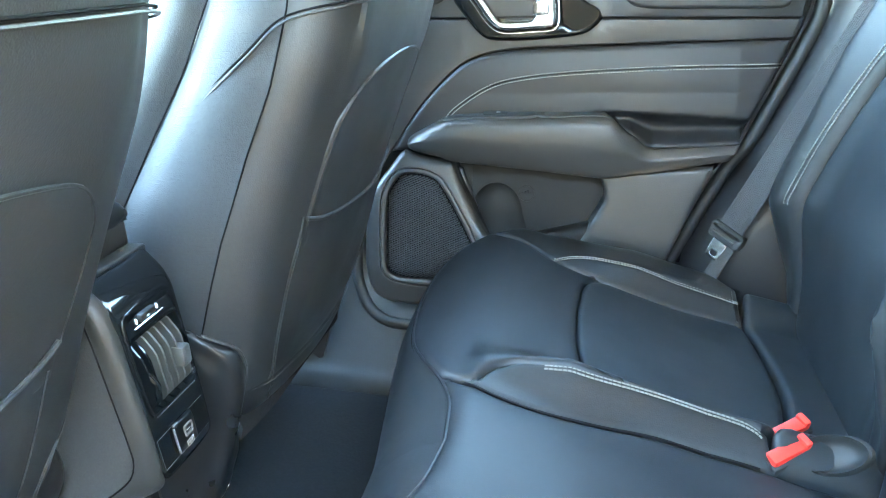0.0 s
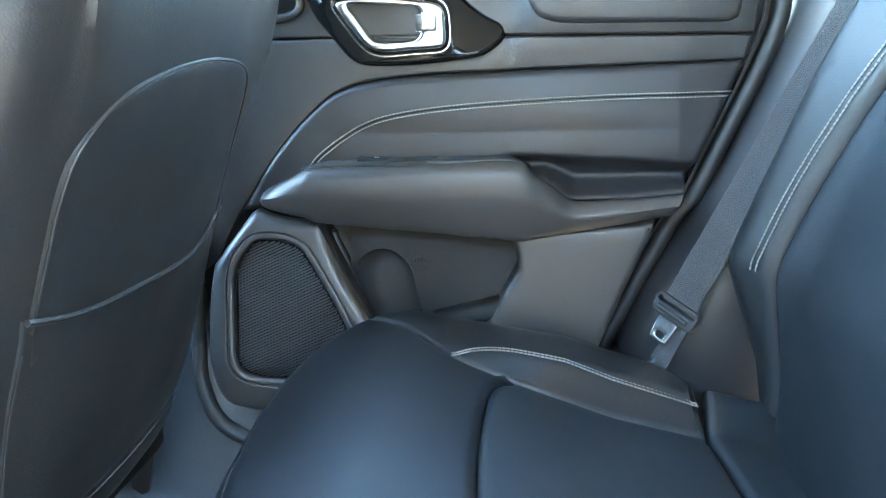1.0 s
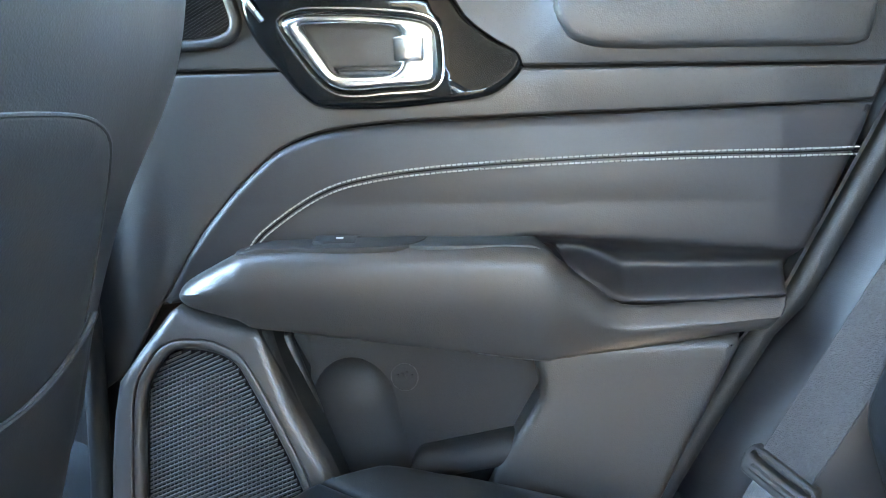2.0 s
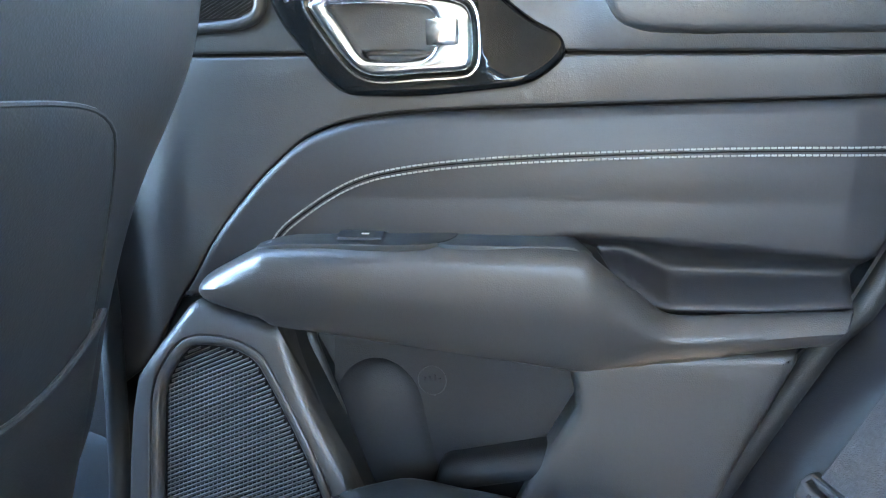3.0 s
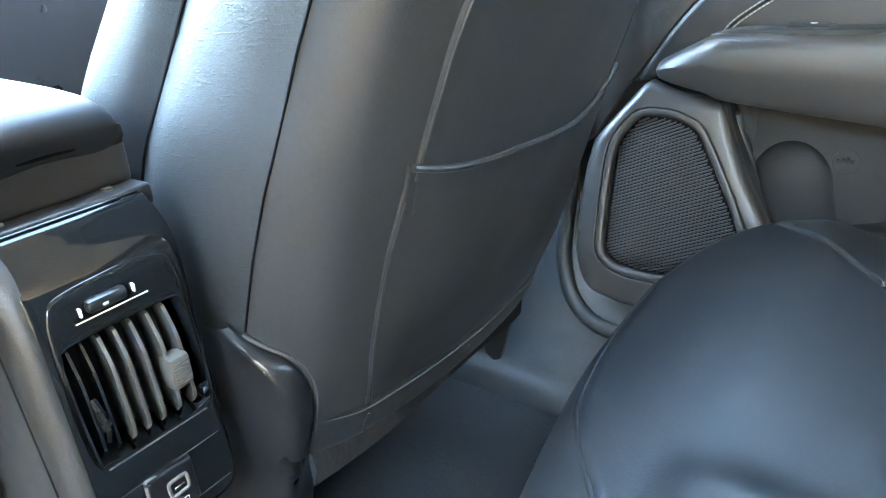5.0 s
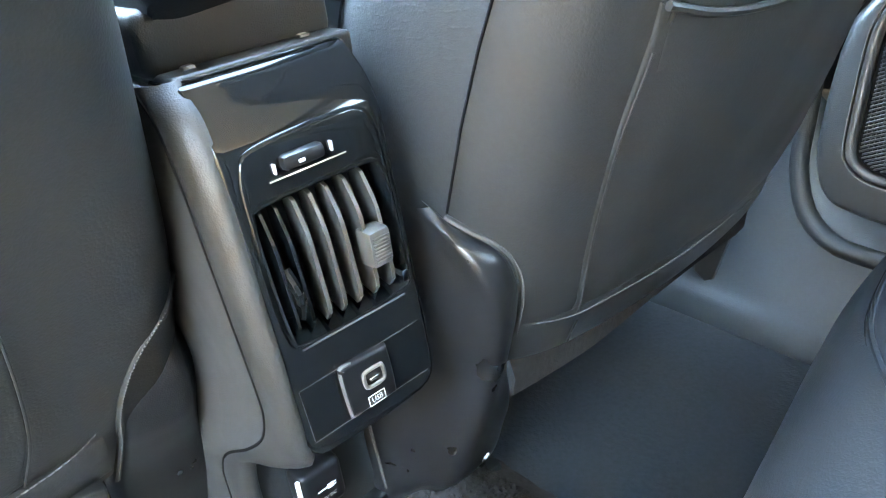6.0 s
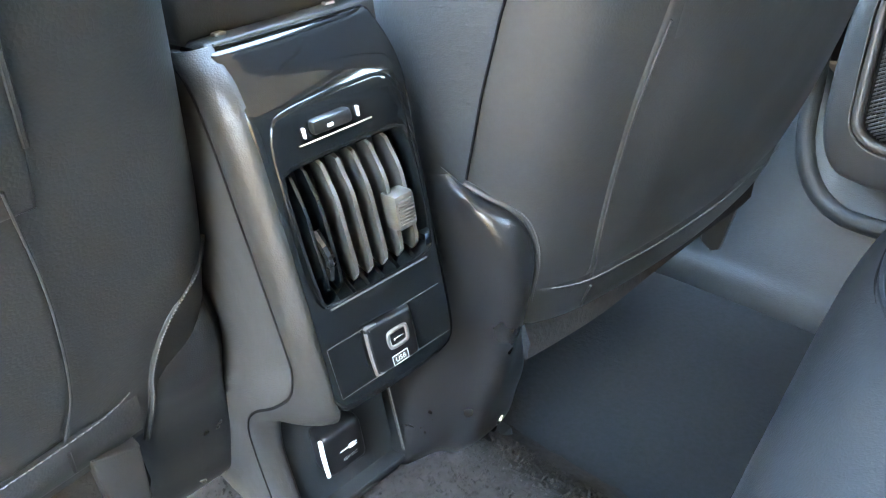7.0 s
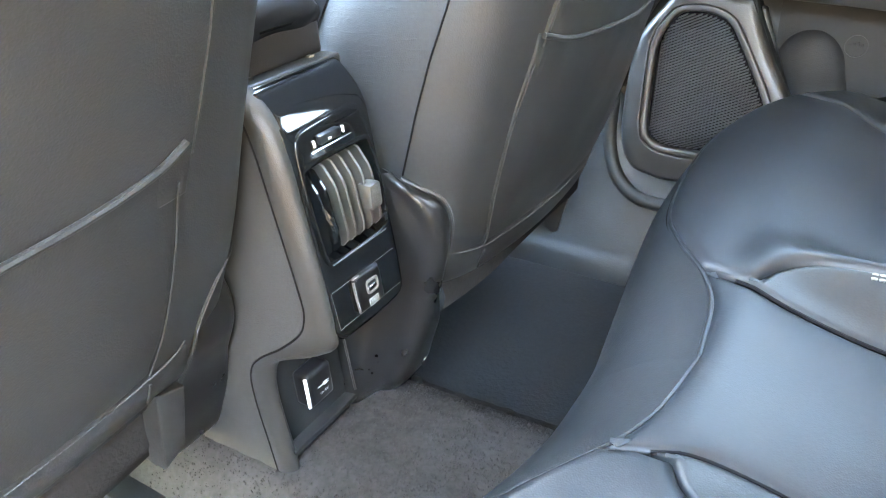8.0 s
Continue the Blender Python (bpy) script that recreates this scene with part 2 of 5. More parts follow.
def mirrored(geo, dx=0.0, dz=0.0, lean=0.0):
    """The same shape on the other side of the car, moved by dx and dz and leaned back from z = 0.3 up."""
    return [(x + dx + lean * (z - 0.3), 2 * MID - y, z + dz) for x, y, z in geo[0]], [tuple(reversed(f)) for f in geo[1]]


def part(name, geo, mat, parent=None, label="", smooth=True, sharp=40):
    me = bpy.data.meshes.new(name)
    me.from_pydata([tuple(v) for v in geo[0]], [], geo[1])
    bm = bmesh.new()
    bm.from_mesh(me)
    bmesh.ops.recalc_face_normals(bm, faces=bm.faces)
    bm.to_mesh(me)
    bm.free()
    if smooth:
        me.shade_smooth()
        me.set_sharp_from_angle(angle=radians(sharp))
    me.materials.append(mat)
    ob = new(name, me)
    if parent:
        ob.parent = parent
        if parent.type == "EMPTY":
            ob.matrix_parent_inverse = Matrix.Translation(-parent.location)
    if label:
        ob["label"] = label
    return ob


def thing(name, at, label, category, group="", kind=""):
    """An empty at the base of a thing, which holds its parts."""
    ob = new(name)
    ob.empty_display_size = 0.05
    ob.location = at
    return tagged(ob, label, category, group, kind)


def stitches(points, out, pitch=0.006, length=0.0042, r=0.0009, lift=0.0006):
    """Separate stitches of thread along the points; out is the way off the surface."""
    p = np.array(points, float)
    s = np.concatenate([[0], np.cumsum(np.linalg.norm(np.diff(p, axis=0), axis=1))])
    geos = []
    o = np.array(out, float)
    for a in np.arange(0, s[-1] - length, pitch):
        at = np.array([[np.interp(w, s, p[:, k]) for k in range(3)] for w in (a, a + length * 0.5, a + length)])
        at[1] += o * lift
        geos.append(tube(at, r, 5, up=tuple(o)))
    return join(*geos)


MID = 0.688                     # the car's middle

# ---- shell of the car ----
def single(name, geo, mat, label, category, kind="", group="", sharp=40):
    return tagged(part(name, geo, mat, None, "", True, sharp), label, category, group, kind)


# ground is out of view; its warm tone serves to bounce light in
single("ground", block(-60, 60, -60, 60, -0.5, -0.42, 0), GROUND, "unseen concrete outside the car, toned warm to bounce light in", "ground", "structure")
# floor with the tunnel hump in the middle
def floor_z(x, y):
    hump = 0.105 / (1 + ((abs(y - MID)) / 0.15) ** 6)
    return 0.005 + hump * (1 if x < -0.15 else max(0.6, 1 - (x + 0.15) * 2))


rows = [[(x, y, floor_z(x, y) + 0.002 * noise.noise(Vector((x * 60, y * 60, 0)))) for y in np.linspace(-0.08, 1.30, 140)] for x in np.linspace(-1.5, 0.1, 120)]
single("floor", loft(rows), CARPET, "grey loop carpet on the car floor", "floor", "structure")
# roof is out of view; the gap before the header is added for sky light
single("ceiling", block(-0.38, 1.2, 0.04, 1.34, 1.20, 1.24, 0.01), HEAD, "unseen light grey fabric headliner, with an opening added for sky light", "ceiling", "structure")
single("ceiling_header", block(-1.08, -0.98, 0.04, 1.34, 1.17, 1.22, 0.01), HEAD, "light grey fabric headliner above the windscreen", "ceiling", "structure")
# pane out of view; its tint is added to dim light from this side
single("window_1", block(-0.38, 0.62, 1.402, 1.407, 0.80, 1.15, 0.001, 1), TINT, "unseen glass of the closed rear door, tinted to dim side light", "window", "structure")
# right body side above the door, with the window opening
# rear and left rear walls are unseen, sized to hold back light
for name, geo in (("wall_right_pillar", block(-0.62, -0.40, 1.38, 1.46, 0.0, 1.2, 0.01)), ("wall_right_rail", block(-1.5, 1.3, 1.34, 1.44, 1.14, 1.22, 0.01)),
                  ("wall_right_rear", block(0.62, 1.3, 1.34, 1.46, 0.0, 1.2, 0.01)), 
                  ("wall_left_pillar", block(-0.62, -0.45, -0.09, -0.02, 0.0, 1.2, 0.01)),
                  ("wall_left_rocker", block(-1.6, 1.3, -0.16, -0.046, -0.42, 0.10, 0.01)), ("wall_left_sill", block(-0.62, 0.3, -0.044, 0.024, -0.05, 0.22, 0.006)), ("wall_left_rail", block(-1.5, 1.3, -0.06, 0.04, 1.14, 1.22, 0.01)), ("wall_left_rear", block(0.44, 1.3, -0.08, 0.04, 0.0, 1.2, 0.01)),
                  ("wall_right_rocker", block(-1.6, 1.3, 1.425, 1.47, -0.1, 0.3, 0.01)), ("wall_right_sill", block(-0.62, 0.3, 1.352, 1.42, -0.05, 0.22, 0.006)), ("wall_rear", block(0.62, 0.70, 0.04, 1.34, 0.0, 1.06, 0.01))):
    single(name, geo, PLASTIC, "dark plastic lining of the car body", "wall", "structure")
# door out of view, stood here to block light from the front left
open_door = thing("door_2", (-0.5, -0.1, 0.0), "unseen opened rear car door, dark trim, blocks light from the front left", "car door", "", "structure")
hinge = Matrix.Translation((-0.50, -0.10, 0.0)) @ Matrix.Rotation(radians(-68), 4, "Z")
part("door_panel", moved(block(0.0, 0.95, -0.06, 0.04, 0.05, 0.82, 0.03, 3), hinge), PLASTIC, open_door)
part("window_frame", moved(join(block(0.0, 0.05, -0.03, 0.0, 0.80, 1.18, 0.01), block(0.0, 0.85, -0.03, 0.0, 1.14, 1.19, 0.01), block(0.80, 0.85, -0.03, 0.0, 0.80, 1.18, 0.01)), hinge), BLACK, open_door)
front_door = thing("door_3", (-1.1, 1.44, 0.0), "closed front car door, light-catching charcoal trim in stepped bands", "car door", "", "structure")
part("door_panel", block(-1.6, -0.62, 1.42, 1.47, -0.02, 0.82, 0.01), DOOR, front_door)
part("upper_band", block(-1.58, -0.63, 1.40, 1.419, 0.715, 0.80, 0.006, 3), DOOR, front_door)
part("middle_band", block(-1.58, -0.63, 1.405, 1.419, 0.640, 0.708, 0.006, 3), DOOR, front_door)
part("armrest", block(-1.58, -0.70, 1.35, 1.419, 0.49, 0.56, 0.02, 3), DOOR, front_door)
# added wall out of view: blocks low sky and bounces warm light in
single("wall_bounce", block(-0.75, 4.0, -1.35, -1.2, -0.42, 1.40, 0.02), WALL, "added unseen wall beside the car, blocks sky and bounces warm light", "wall", "structure")
single("wall_front", block(-1.8, -1.7, -0.1, 1.5, -0.42, 0.82, 0.01), PLASTIC, "dark plastic lining ahead of the front seats", "wall", "structure")
single("floor_front", block(-1.75, -1.4, -0.1, 1.5, -0.05, 0.02, 0.01), CARPET, "grey carpet in the front footwells", "floor", "structure")
single("dashboard", surface([[(-1.22, y, 0.05 + 0.0 * y), (-1.16, y, 0.35), (-1.10, y, 0.62), (-1.16, y, 0.74), (-1.6, y, 0.80)] for y in (-0.04, 0.4, 0.9, 1.42)], 12, 30), PLASTIC, "dark plastic dashboard ahead of the front seats", "dashboard", "structure")

rnd = random.Random(5)
verts, faces = [], []
for k in range(22000):
    x, y = rnd.uniform(-0.62, 0.0), rnd.uniform(0.28, 0.86)
    z = floor_z(x, y)
    a = rnd.gauss(0.5, 0.3)
    dx, dy = math.cos(a), math.sin(a)
    l, w, q = rnd.uniform(0.003, 0.006), rnd.uniform(0.0007, 0.0013), rnd.uniform(0.0004, 0.0016)
    n0 = len(verts)
    verts += [(x - dy * w, y + dx * w, z - 0.001), (x + dy * w, y - dx * w, z - 0.001), (x + dx * l * 0.5 + dy * w, y + dy * l * 0.5 - dx * w, z + q), (x + dx * l * 0.5 - dy * w, y + dy * l * 0.5 + dx * w, z + q), (x + dx * l + dy * w, y + dy * l - dx * w, z - 0.0005), (x + dx * l - dy * w, y + dy * l + dx * w, z - 0.0005)]
    faces += [(n0, n0 + 1, n0 + 2, n0 + 3), (n0 + 3, n0 + 2, n0 + 4, n0 + 5)]
single("carpet_loops", (verts, faces), CARPET, "grey loops of the floor carpet pile", "carpet", "stuff")

# ---- right rear door ----
DOOR_EDGE = [(0.405, 0.82), (0.398, 0.71), (0.39, 0.681), (0.37, 0.63), (0.307, 0.481), (0.279, 0.446), (0.232, 0.35), (0.19, 0.26)]


def edge_x(z):
    return float(np.interp(z, [p[1] for p in DOOR_EDGE[::-1]], [p[0] for p in DOOR_EDGE[::-1]]))


def upper(u, v, h):
    y = 1.402 + 0.10 * (v - 0.62) - 0.012 * math.exp(-((v - 0.74) / 0.05) ** 2) * (1 if u > 0.1 else 0)
    y += 0.35 * max(0.0, -0.27 - u) ** 1.4 + 0.12 * max(0.0, u - 0.30)
    return u, y - h, v


# armrest: x, y of the front face, top, bottom
ARM = [(-0.273, 1.375, 0.489, 0.484), (-0.272, 1.356, 0.495, 0.480), (-0.265, 1.344, 0.501, 0.477), (-0.250, 1.338, 0.509, 0.474), (-0.229, 1.334, 0.520, 0.470), (-0.205, 1.332, 0.531, 0.465), (-0.180, 1.330, 0.536, 0.458), (-0.03, 1.330, 0.541, 0.444), (0.08, 1.330, 0.541, 0.432), (0.104, 1.331, 0.530, 0.433), (0.135, 1.335, 0.505, 0.437), (0.165, 1.338, 0.484, 0.441), (0.22, 1.340, 0.486, 0.450), (0.285, 1.344, 0.490, 0.459), (0.304, 1.345, 0.491, 0.461), (0.309, 1.352, 0.491, 0.462), (0.311, 1.372, 0.490, 0.464)]


def arm_top(u):
    return float(np.interp(u, [a[0] for a in ARM], [a[2] for a in ARM]))


CUP_TOP = ((0.043, 0.0698, 0.1013, 0.1474, 0.245, 0.34), (0.5434, 0.5444, 0.5428, 0.5408, 0.5353, 0.529))
CUP = curve([(0.0, 0.0), (0.14, 0.009), (0.28, 0.019), (0.42, 0.025), (0.54, 0.026), (0.64, 0.021), (0.76, 0.008), (0.88, -0.007), (1.0, -0.017), (1.2, -0.021)], 80)


def insert(u, v, h):
    """The padded insert, hollowed into a pull cup behind the armrest."""
    y = 1.406 - 0.012 * math.sin(math.pi * min(1, max(0, (v - 0.50) / 0.16))) - 0.012 * min(1, max(0, (0.575 - v) / 0.06))
    k = min(1.0, max(0.0, (u - 0.045) / 0.07))
    top = float(np.interp(u, *CUP_TOP))
    s = (top - v) / max(0.03, top - arm_top(u))
    if s > 0:
        y += k * k * (3 - 2 * k) * float(np.interp(s, CUP[:, 0], CUP[:, 1]))
    return u, y - h + 0.12 * max(0.0, u - 0.30), v


STITCH = curve([(-0.206, 0.522), (-0.185, 0.547), (-0.127, 0.584), (-0.07, 0.600), (0.029, 0.610), (0.2, 0.617), (0.37, 0.618)], 60)


def pod(u, v, h):
    y = 1.350 - (0.44 - v) * 0.26 + 0.9 * max(0.0, -0.325 - u) ** 1.25 + 0.3 * max(0, 0.26 - v)
    return u, y - h, v


def lower(u, v, h):
    return u, 1.366 - (0.43 - v) * 0.12 - h, v


CREASE = curve([(-0.311, 0.467), (-0.254, 0.547), (-0.2, 0.603), (-0.151, 0.635), (-0.074, 0.649), (0.078, 0.654), (0.33, 0.659), (0.381, 0.660)], 90)
door = thing("door_1", (0.0, 1.41, 0.2), "closed rear car door, charcoal grained trim, padded leather insert", "car door", "", "structure")
part("backing", block(-0.43, 0.42, 1.425, 1.46, 0.12, 0.80, 0.004), BLACK, door)
part("lower_backing", block(-0.43, 0.40, 1.372, 1.424, 0.07, 0.25, 0.004), BLACK, door)
part("belt_trim", loft([[(x, y, z) for y, z in ((1.46, 0.80), (1.44, 0.835), (1.40, 0.84), (1.375, 0.825), (1.372, 0.80))] for x in np.linspace(-0.45, 0.45, 40)]), DOOR, door)
# top trim above the belt line, with a recessed field behind the handle
top_out = line([(-0.42, 0.7068), (-0.10, 0.7038), (edge_x(0.70) - 0.002, 0.6938), (edge_x(0.80) - 0.002, 0.803), (-0.42, 0.803)], 0.02)
part("top_trim", pad(top_out, upper, 0.003, 0.003, 0.02), DOOR, door, "grained charcoal top trim")
field = np.vstack([curve([(0.085, 0.80), (0.105, 0.735), (0.13, 0.716), (0.18, 0.711)], 20), line([(0.20, 0.711), (0.35, 0.708)], 0.02), curve([(0.36, 0.709), (0.372, 0.72), (0.378, 0.80)], 10)])
part("arm_field", pad(field, upper, 0.010, 0.008, 0.02, steps=4), DOOR, door, "raised grained field below the window")
mid_out = np.vstack([line([(-0.40, 0.7035), (-0.10, 0.7012), (edge_x(0.69) - 0.002, 0.6912)], 0.02), line([(edge_x(0.69) - 0.002, 0.690), (0.383, 0.663)], 0.01)[1:], CREASE[::-1] + np.array((0, 0.0012)), line([(-0.314, 0.466), (-0.362, 0.388), (-0.40, 0.36)], 0.01)])
part("middle_trim", pad(mid_out, upper, 0.003, 0.003, 0.015), DOOR, door, "grained charcoal middle trim")
ins_out = np.vstack([CREASE - np.array((0, 0.0012)), line([(0.380, 0.655), (0.333, 0.54), (0.311, 0.489), (0.242, 0.483), (0.165, 0.480), (0.142, 0.485), (0.121, 0.508), (0.101, 0.525), (0.085, 0.533), (0.05, 0.536), (-0.10, 0.50), (-0.305, 0.466)], 0.008)])
part("padded_insert", pad(ins_out, insert, 0.010, 0.008, 0.0035, steps=4), DOOR_PAD, door, "smooth padded leather insert", sharp=85)
for k, off in enumerate((-0.0030, 0.0030)):
    t = np.gradient(STITCH, axis=0)
    nn = np.stack([-t[:, 1], t[:, 0]], 1) / np.linalg.norm(t, axis=1)[:, None]
    row = [(u, insert(u, v, 0.0108)[1], v) for u, v in STITCH + off * nn]
    part("stitching", stitches(row, (0, -1, 0), 0.0052, 0.0040, 0.0009), THREAD, door, "row of pale thread stitching")
part("insert_seam", tube([(u, insert(u, v, 0.0100)[1], v) for u, v in STITCH], 0.0007, 6, up=(0, 1, 0)), GROOVE, door, "dark seam between the stitching")
# armrest body
rows = []
for x, y, zt, zb in ARM:
    h = zt - zb
    e = min(0.006, 0.12 * h)
    lean = 0.55 * min(1.0, max(0.0, (x - 0.20) / 0.10))       # the rear end follows the door's slanting edge
    drop = min(1.0, max(0.0, (x - 0.07) / 0.05))              # the top falls away under the pull cup
    rows.append([(x + lean * (dz - zt), y + dy, dz) for dy, dz in ((0.078, zt - 0.001 - 0.040 * drop), (0.045, zt - 0.018 * drop), (0.020, zt - 0.0003), (0.009, zt - e), (0.003, zt - 2.6 * e), (0.0, zt - 0.45 * h), (0.004, zb + 0.25 * h), (0.009, zb + 0.6 * e), (0.014, zb), (0.028, zb - 0.001), (0.075, zb + 0.002))])
part("armrest", surface(rows, 90, 40), DOOR, door, "grained armrest with rounded nose")
part("switch_plate", pad(curve([(-0.205, 1.352), (-0.15, 1.346), (-0.036, 1.346), (-0.040, 1.41), (-0.20, 1.41)], 60, True), lambda u, v, h: (u, v, arm_top(u) + 0.0012 + h), 0.0015, 0.001, 0.02), BLACK, door, "black window switch plate")
part("window_switch", loft([[(u, 1.358, 0.5395), (u, 1.360, 0.5430), (u, 1.370, 0.5455), (u, 1.382, 0.5435), (u, 1.384, 0.5385)] for u in np.linspace(-0.130, -0.088, 6)]), BLACK, door, "black window switch")
part("switch_mark", block(-0.108, -0.101, 1.3650, 1.3675, 0.5445, 0.5455, 0.0003, 1), WHITE, door, "small white mark")
part("storage_bin", pad(curve([(-0.034, 1.348), (0.06, 1.348), (0.098, 1.352), (0.088, 1.375), (0.06, 1.40), (-0.034, 1.40)], 60, True), lambda u, v, h: (u, v, min(0.5415, arm_top(u) + 0.0008) + h), 0.0015, 0.001, 0.02), SILL, door, "shallow storage bin in the armrest")
# handle
bez = curve([(-0.198, 0.765), (-0.187, 0.7335), (-0.162, 0.701), (-0.143, 0.679), (-0.124, 0.667), (-0.091, 0.6645), (-0.045, 0.665), (0.007, 0.6695), (0.039, 0.674), (0.058, 0.684), (0.072, 0.699), (0.0675, 0.716), (0.046, 0.727), (0.021, 0.746), (-0.01, 0.778), (-0.10, 0.784), (-0.185, 0.782)], 110, True)


def bezel(u, v, h):
    k = min(1.0, max(0.0, (u + 0.03) / 0.07))
    return u, 1.400 + 0.10 * (v - 0.62) - h + 2.2 * max(0, u - 0.005) ** 2 + 0.22 * (v - 0.705) * k * k * (3 - 2 * k), v


ring = curve([(-0.1556, 0.744), (-0.151, 0.7505), (-0.140, 0.7535), (-0.1297, 0.7545), (-0.0847, 0.7525), (-0.0404, 0.748), (-0.018, 0.743), (-0.010, 0.735), (-0.0072, 0.720), (-0.0066, 0.698), (-0.010, 0.689), (-0.020, 0.6855), (-0.0553, 0.6840), (-0.0877, 0.6823), (-0.107, 0.686), (-0.1227, 0.6985), (-0.1411, 0.7223)], 110, True)
if area2(ring) < 0:
    ring = ring[::-1]
grip = curve([(-0.1375, 0.7425), (-0.130, 0.744), (-0.0915, 0.7435), (-0.055, 0.740), (-0.043, 0.735), (-0.0405, 0.725), (-0.0405, 0.710), (-0.046, 0.7005), (-0.060, 0.697), (-0.0967, 0.697), (-0.108, 0.702), (-0.1175, 0.715), (-0.1307, 0.734)], 90, True)
grip = grip if area2(grip) > 0 else grip[::-1]
hole = inset(ring, 0.003)
bz = part("handle_bezel", pad(bez, bezel, 0.013, 0.008, 0.01, holes=[hole], back=-0.01, steps=5), GLOSS, door, "gloss black handle bezel")
part("bezel_rim", tube([bezel(u, v, 0.0135) for u, v in inset(ring, -0.0050)], 0.0014, 6, True, up=(0, 1, 0)), CHROME, bz, "thin chrome rim")
part("chrome_ring", join(pad(ring, bezel, 0.020, 0.0065, 0.006, holes=[grip], back=-0.004, steps=5)), CHROME, bz, "satin chrome pull ring")
part("handle_dish", pad(inset(grip, -0.005), lambda u, v, h: (u, 1.400 + 0.1 * (v - 0.62) + 0.012 - h - 0.004 * math.cos((u + 0.08) * 30), v), 0.002, 0.002, 0.01), DISH, bz, "grey dish behind the handle")
part("lock_tab", block(-0.046, -0.018, 1.3805, 1.400, 0.7075, 0.7305, 0.003), CHROME, bz, "chrome lock tab")
part("chrome_tip", tube(curve([(-0.196, 1.402, 0.778), (-0.184, 1.398, 0.763), (-0.176, 1.402, 0.750)], 8), 0.004, 8, up=(0, 1, 0)), CHROME, bz, "bright chrome tip")
# tweeter grille
tw = curve([(-0.30, 0.80), (-0.30, 0.728), (-0.26, 0.724), (-0.225, 0.727), (-0.205, 0.737), (-0.202, 0.76), (-0.225, 0.80)], 50, True)
tw_in = inset(tw if area2(tw) > 0 else tw[::-1], 0.012)
part("tweeter_frame", pad(tw, upper, 0.010, 0.005, 0.01, holes=[tw_in]), DOOR, door, "small tweeter frame")
part("tweeter_mesh", pad(tw_in, upper, 0.004, 0.001, 0.008), BLACK, door, "fine black tweeter mesh")


def mesh_bars(poly, place, pitch, half, h, slope=0.0, step=0.004, wave=0.8):
    """Raised wavy bars clipped to an outline."""
    geos = []
    lo, hi = poly.min(0), poly.max(0)
    v = lo[1] - 0.1
    k = 0
    while v < hi[1] + 0.1:
        us = np.arange(lo[0], hi[0], step)
        vs = v + slope * (us - lo[0]) + half * wave * np.where(np.arange(len(us)) % 2 == 0, 1, -1) * (1 if k % 2 else -1)
        ok = inside(np.stack([us, vs], 1), poly)
        run = []
        for u, w, o in list(zip(us, vs, ok)) + [(0, 0, False)]:
            if o:
                run.append((u, w))
            elif run:
                if len(run) > 2:
                    rr = [[place(a, b - half, h), place(a, b - half * 0.4, h + half * 0.8), place(a, b + half * 0.4, h + half * 0.8), place(a, b + half, h)] for a, b in run]
                    geos.append(loft(rr))
                run = []
        v += pitch
        k += 1
    return join(*geos)


part("tweeter_bars", mesh_bars(tw_in, upper, 0.0031, 0.0008, 0.0045, 0.5, 0.0018, 0.0), PLASTIC, door, "fine mesh of the tweeter")
# speaker pod
grille = curve([(-0.312, 0.370), (-0.308, 0.396), (-0.300, 0.411), (-0.289, 0.425), (-0.277, 0.4315), (-0.257, 0.4325), (-0.236, 0.4295), (-0.216, 0.420), (-0.203, 0.403), (-0.178, 0.362), (-0.158, 0.326), (-0.143, 0.292), (-0.137, 0.262), (-0.147, 0.246), (-0.17, 0.242), (-0.25, 0.2405), (-0.285, 0.243), (-0.303, 0.252), (-0.3105, 0.268), (-0.312, 0.30)], 150, True)
gr = grille if area2(grille) > 0 else grille[::-1]
pod_out = np.vstack([line([(-0.346, 0.396), (-0.287, 0.469)], 0.012), curve([(-0.279, 0.474), (-0.25, 0.463), (-0.21, 0.457), (-0.190, 0.455)], 16), curve([(-0.184, 0.451), (-0.174, 0.423), (-0.154, 0.380), (-0.134, 0.3475), (-0.118, 0.322), (-0.095, 0.27), (-0.08, 0.20)], 30), line([(-0.085, 0.19), (-0.27, 0.185)], 0.012), curve([(-0.29, 0.186), (-0.335, 0.200), (-0.354, 0.235), (-0.357, 0.30), (-0.3535, 0.36)], 24)])
pod_part = part("speaker_pod", pad(pod_out, pod, 0.006, 0.011, 0.010, holes=[inset(gr, -0.0120)], back=-0.016, steps=6, hole_r=0.002), DOOR, door, "grained speaker pod")
part("grille_groove", pad(inset(gr, -0.0135), pod, -0.006, 0.001, 0.012, back=-0.02), GROOVE, pod_part, "dark joint behind the grille rim")
part("grille_rim", pad(inset(gr, -0.0110), pod, 0.0052, 0.002, 0.006, holes=[inset(gr, -0.001)], back=-0.006, steps=5, hole_r=0.006), DOOR, pod_part, "rounded rim round the speaker")
part("grille_plate", pad(gr, pod, -0.002, 0.001, 0.012, back=-0.005), GROOVE, pod_part, "black speaker grille")
part("grille_mesh", mesh_bars(inset(gr, 0.001), pod, 0.0042, 0.0014, -0.0016, 0.42, 0.0034, 0.0), BLACK, pod_part, "fine slanting bars of the speaker grille")
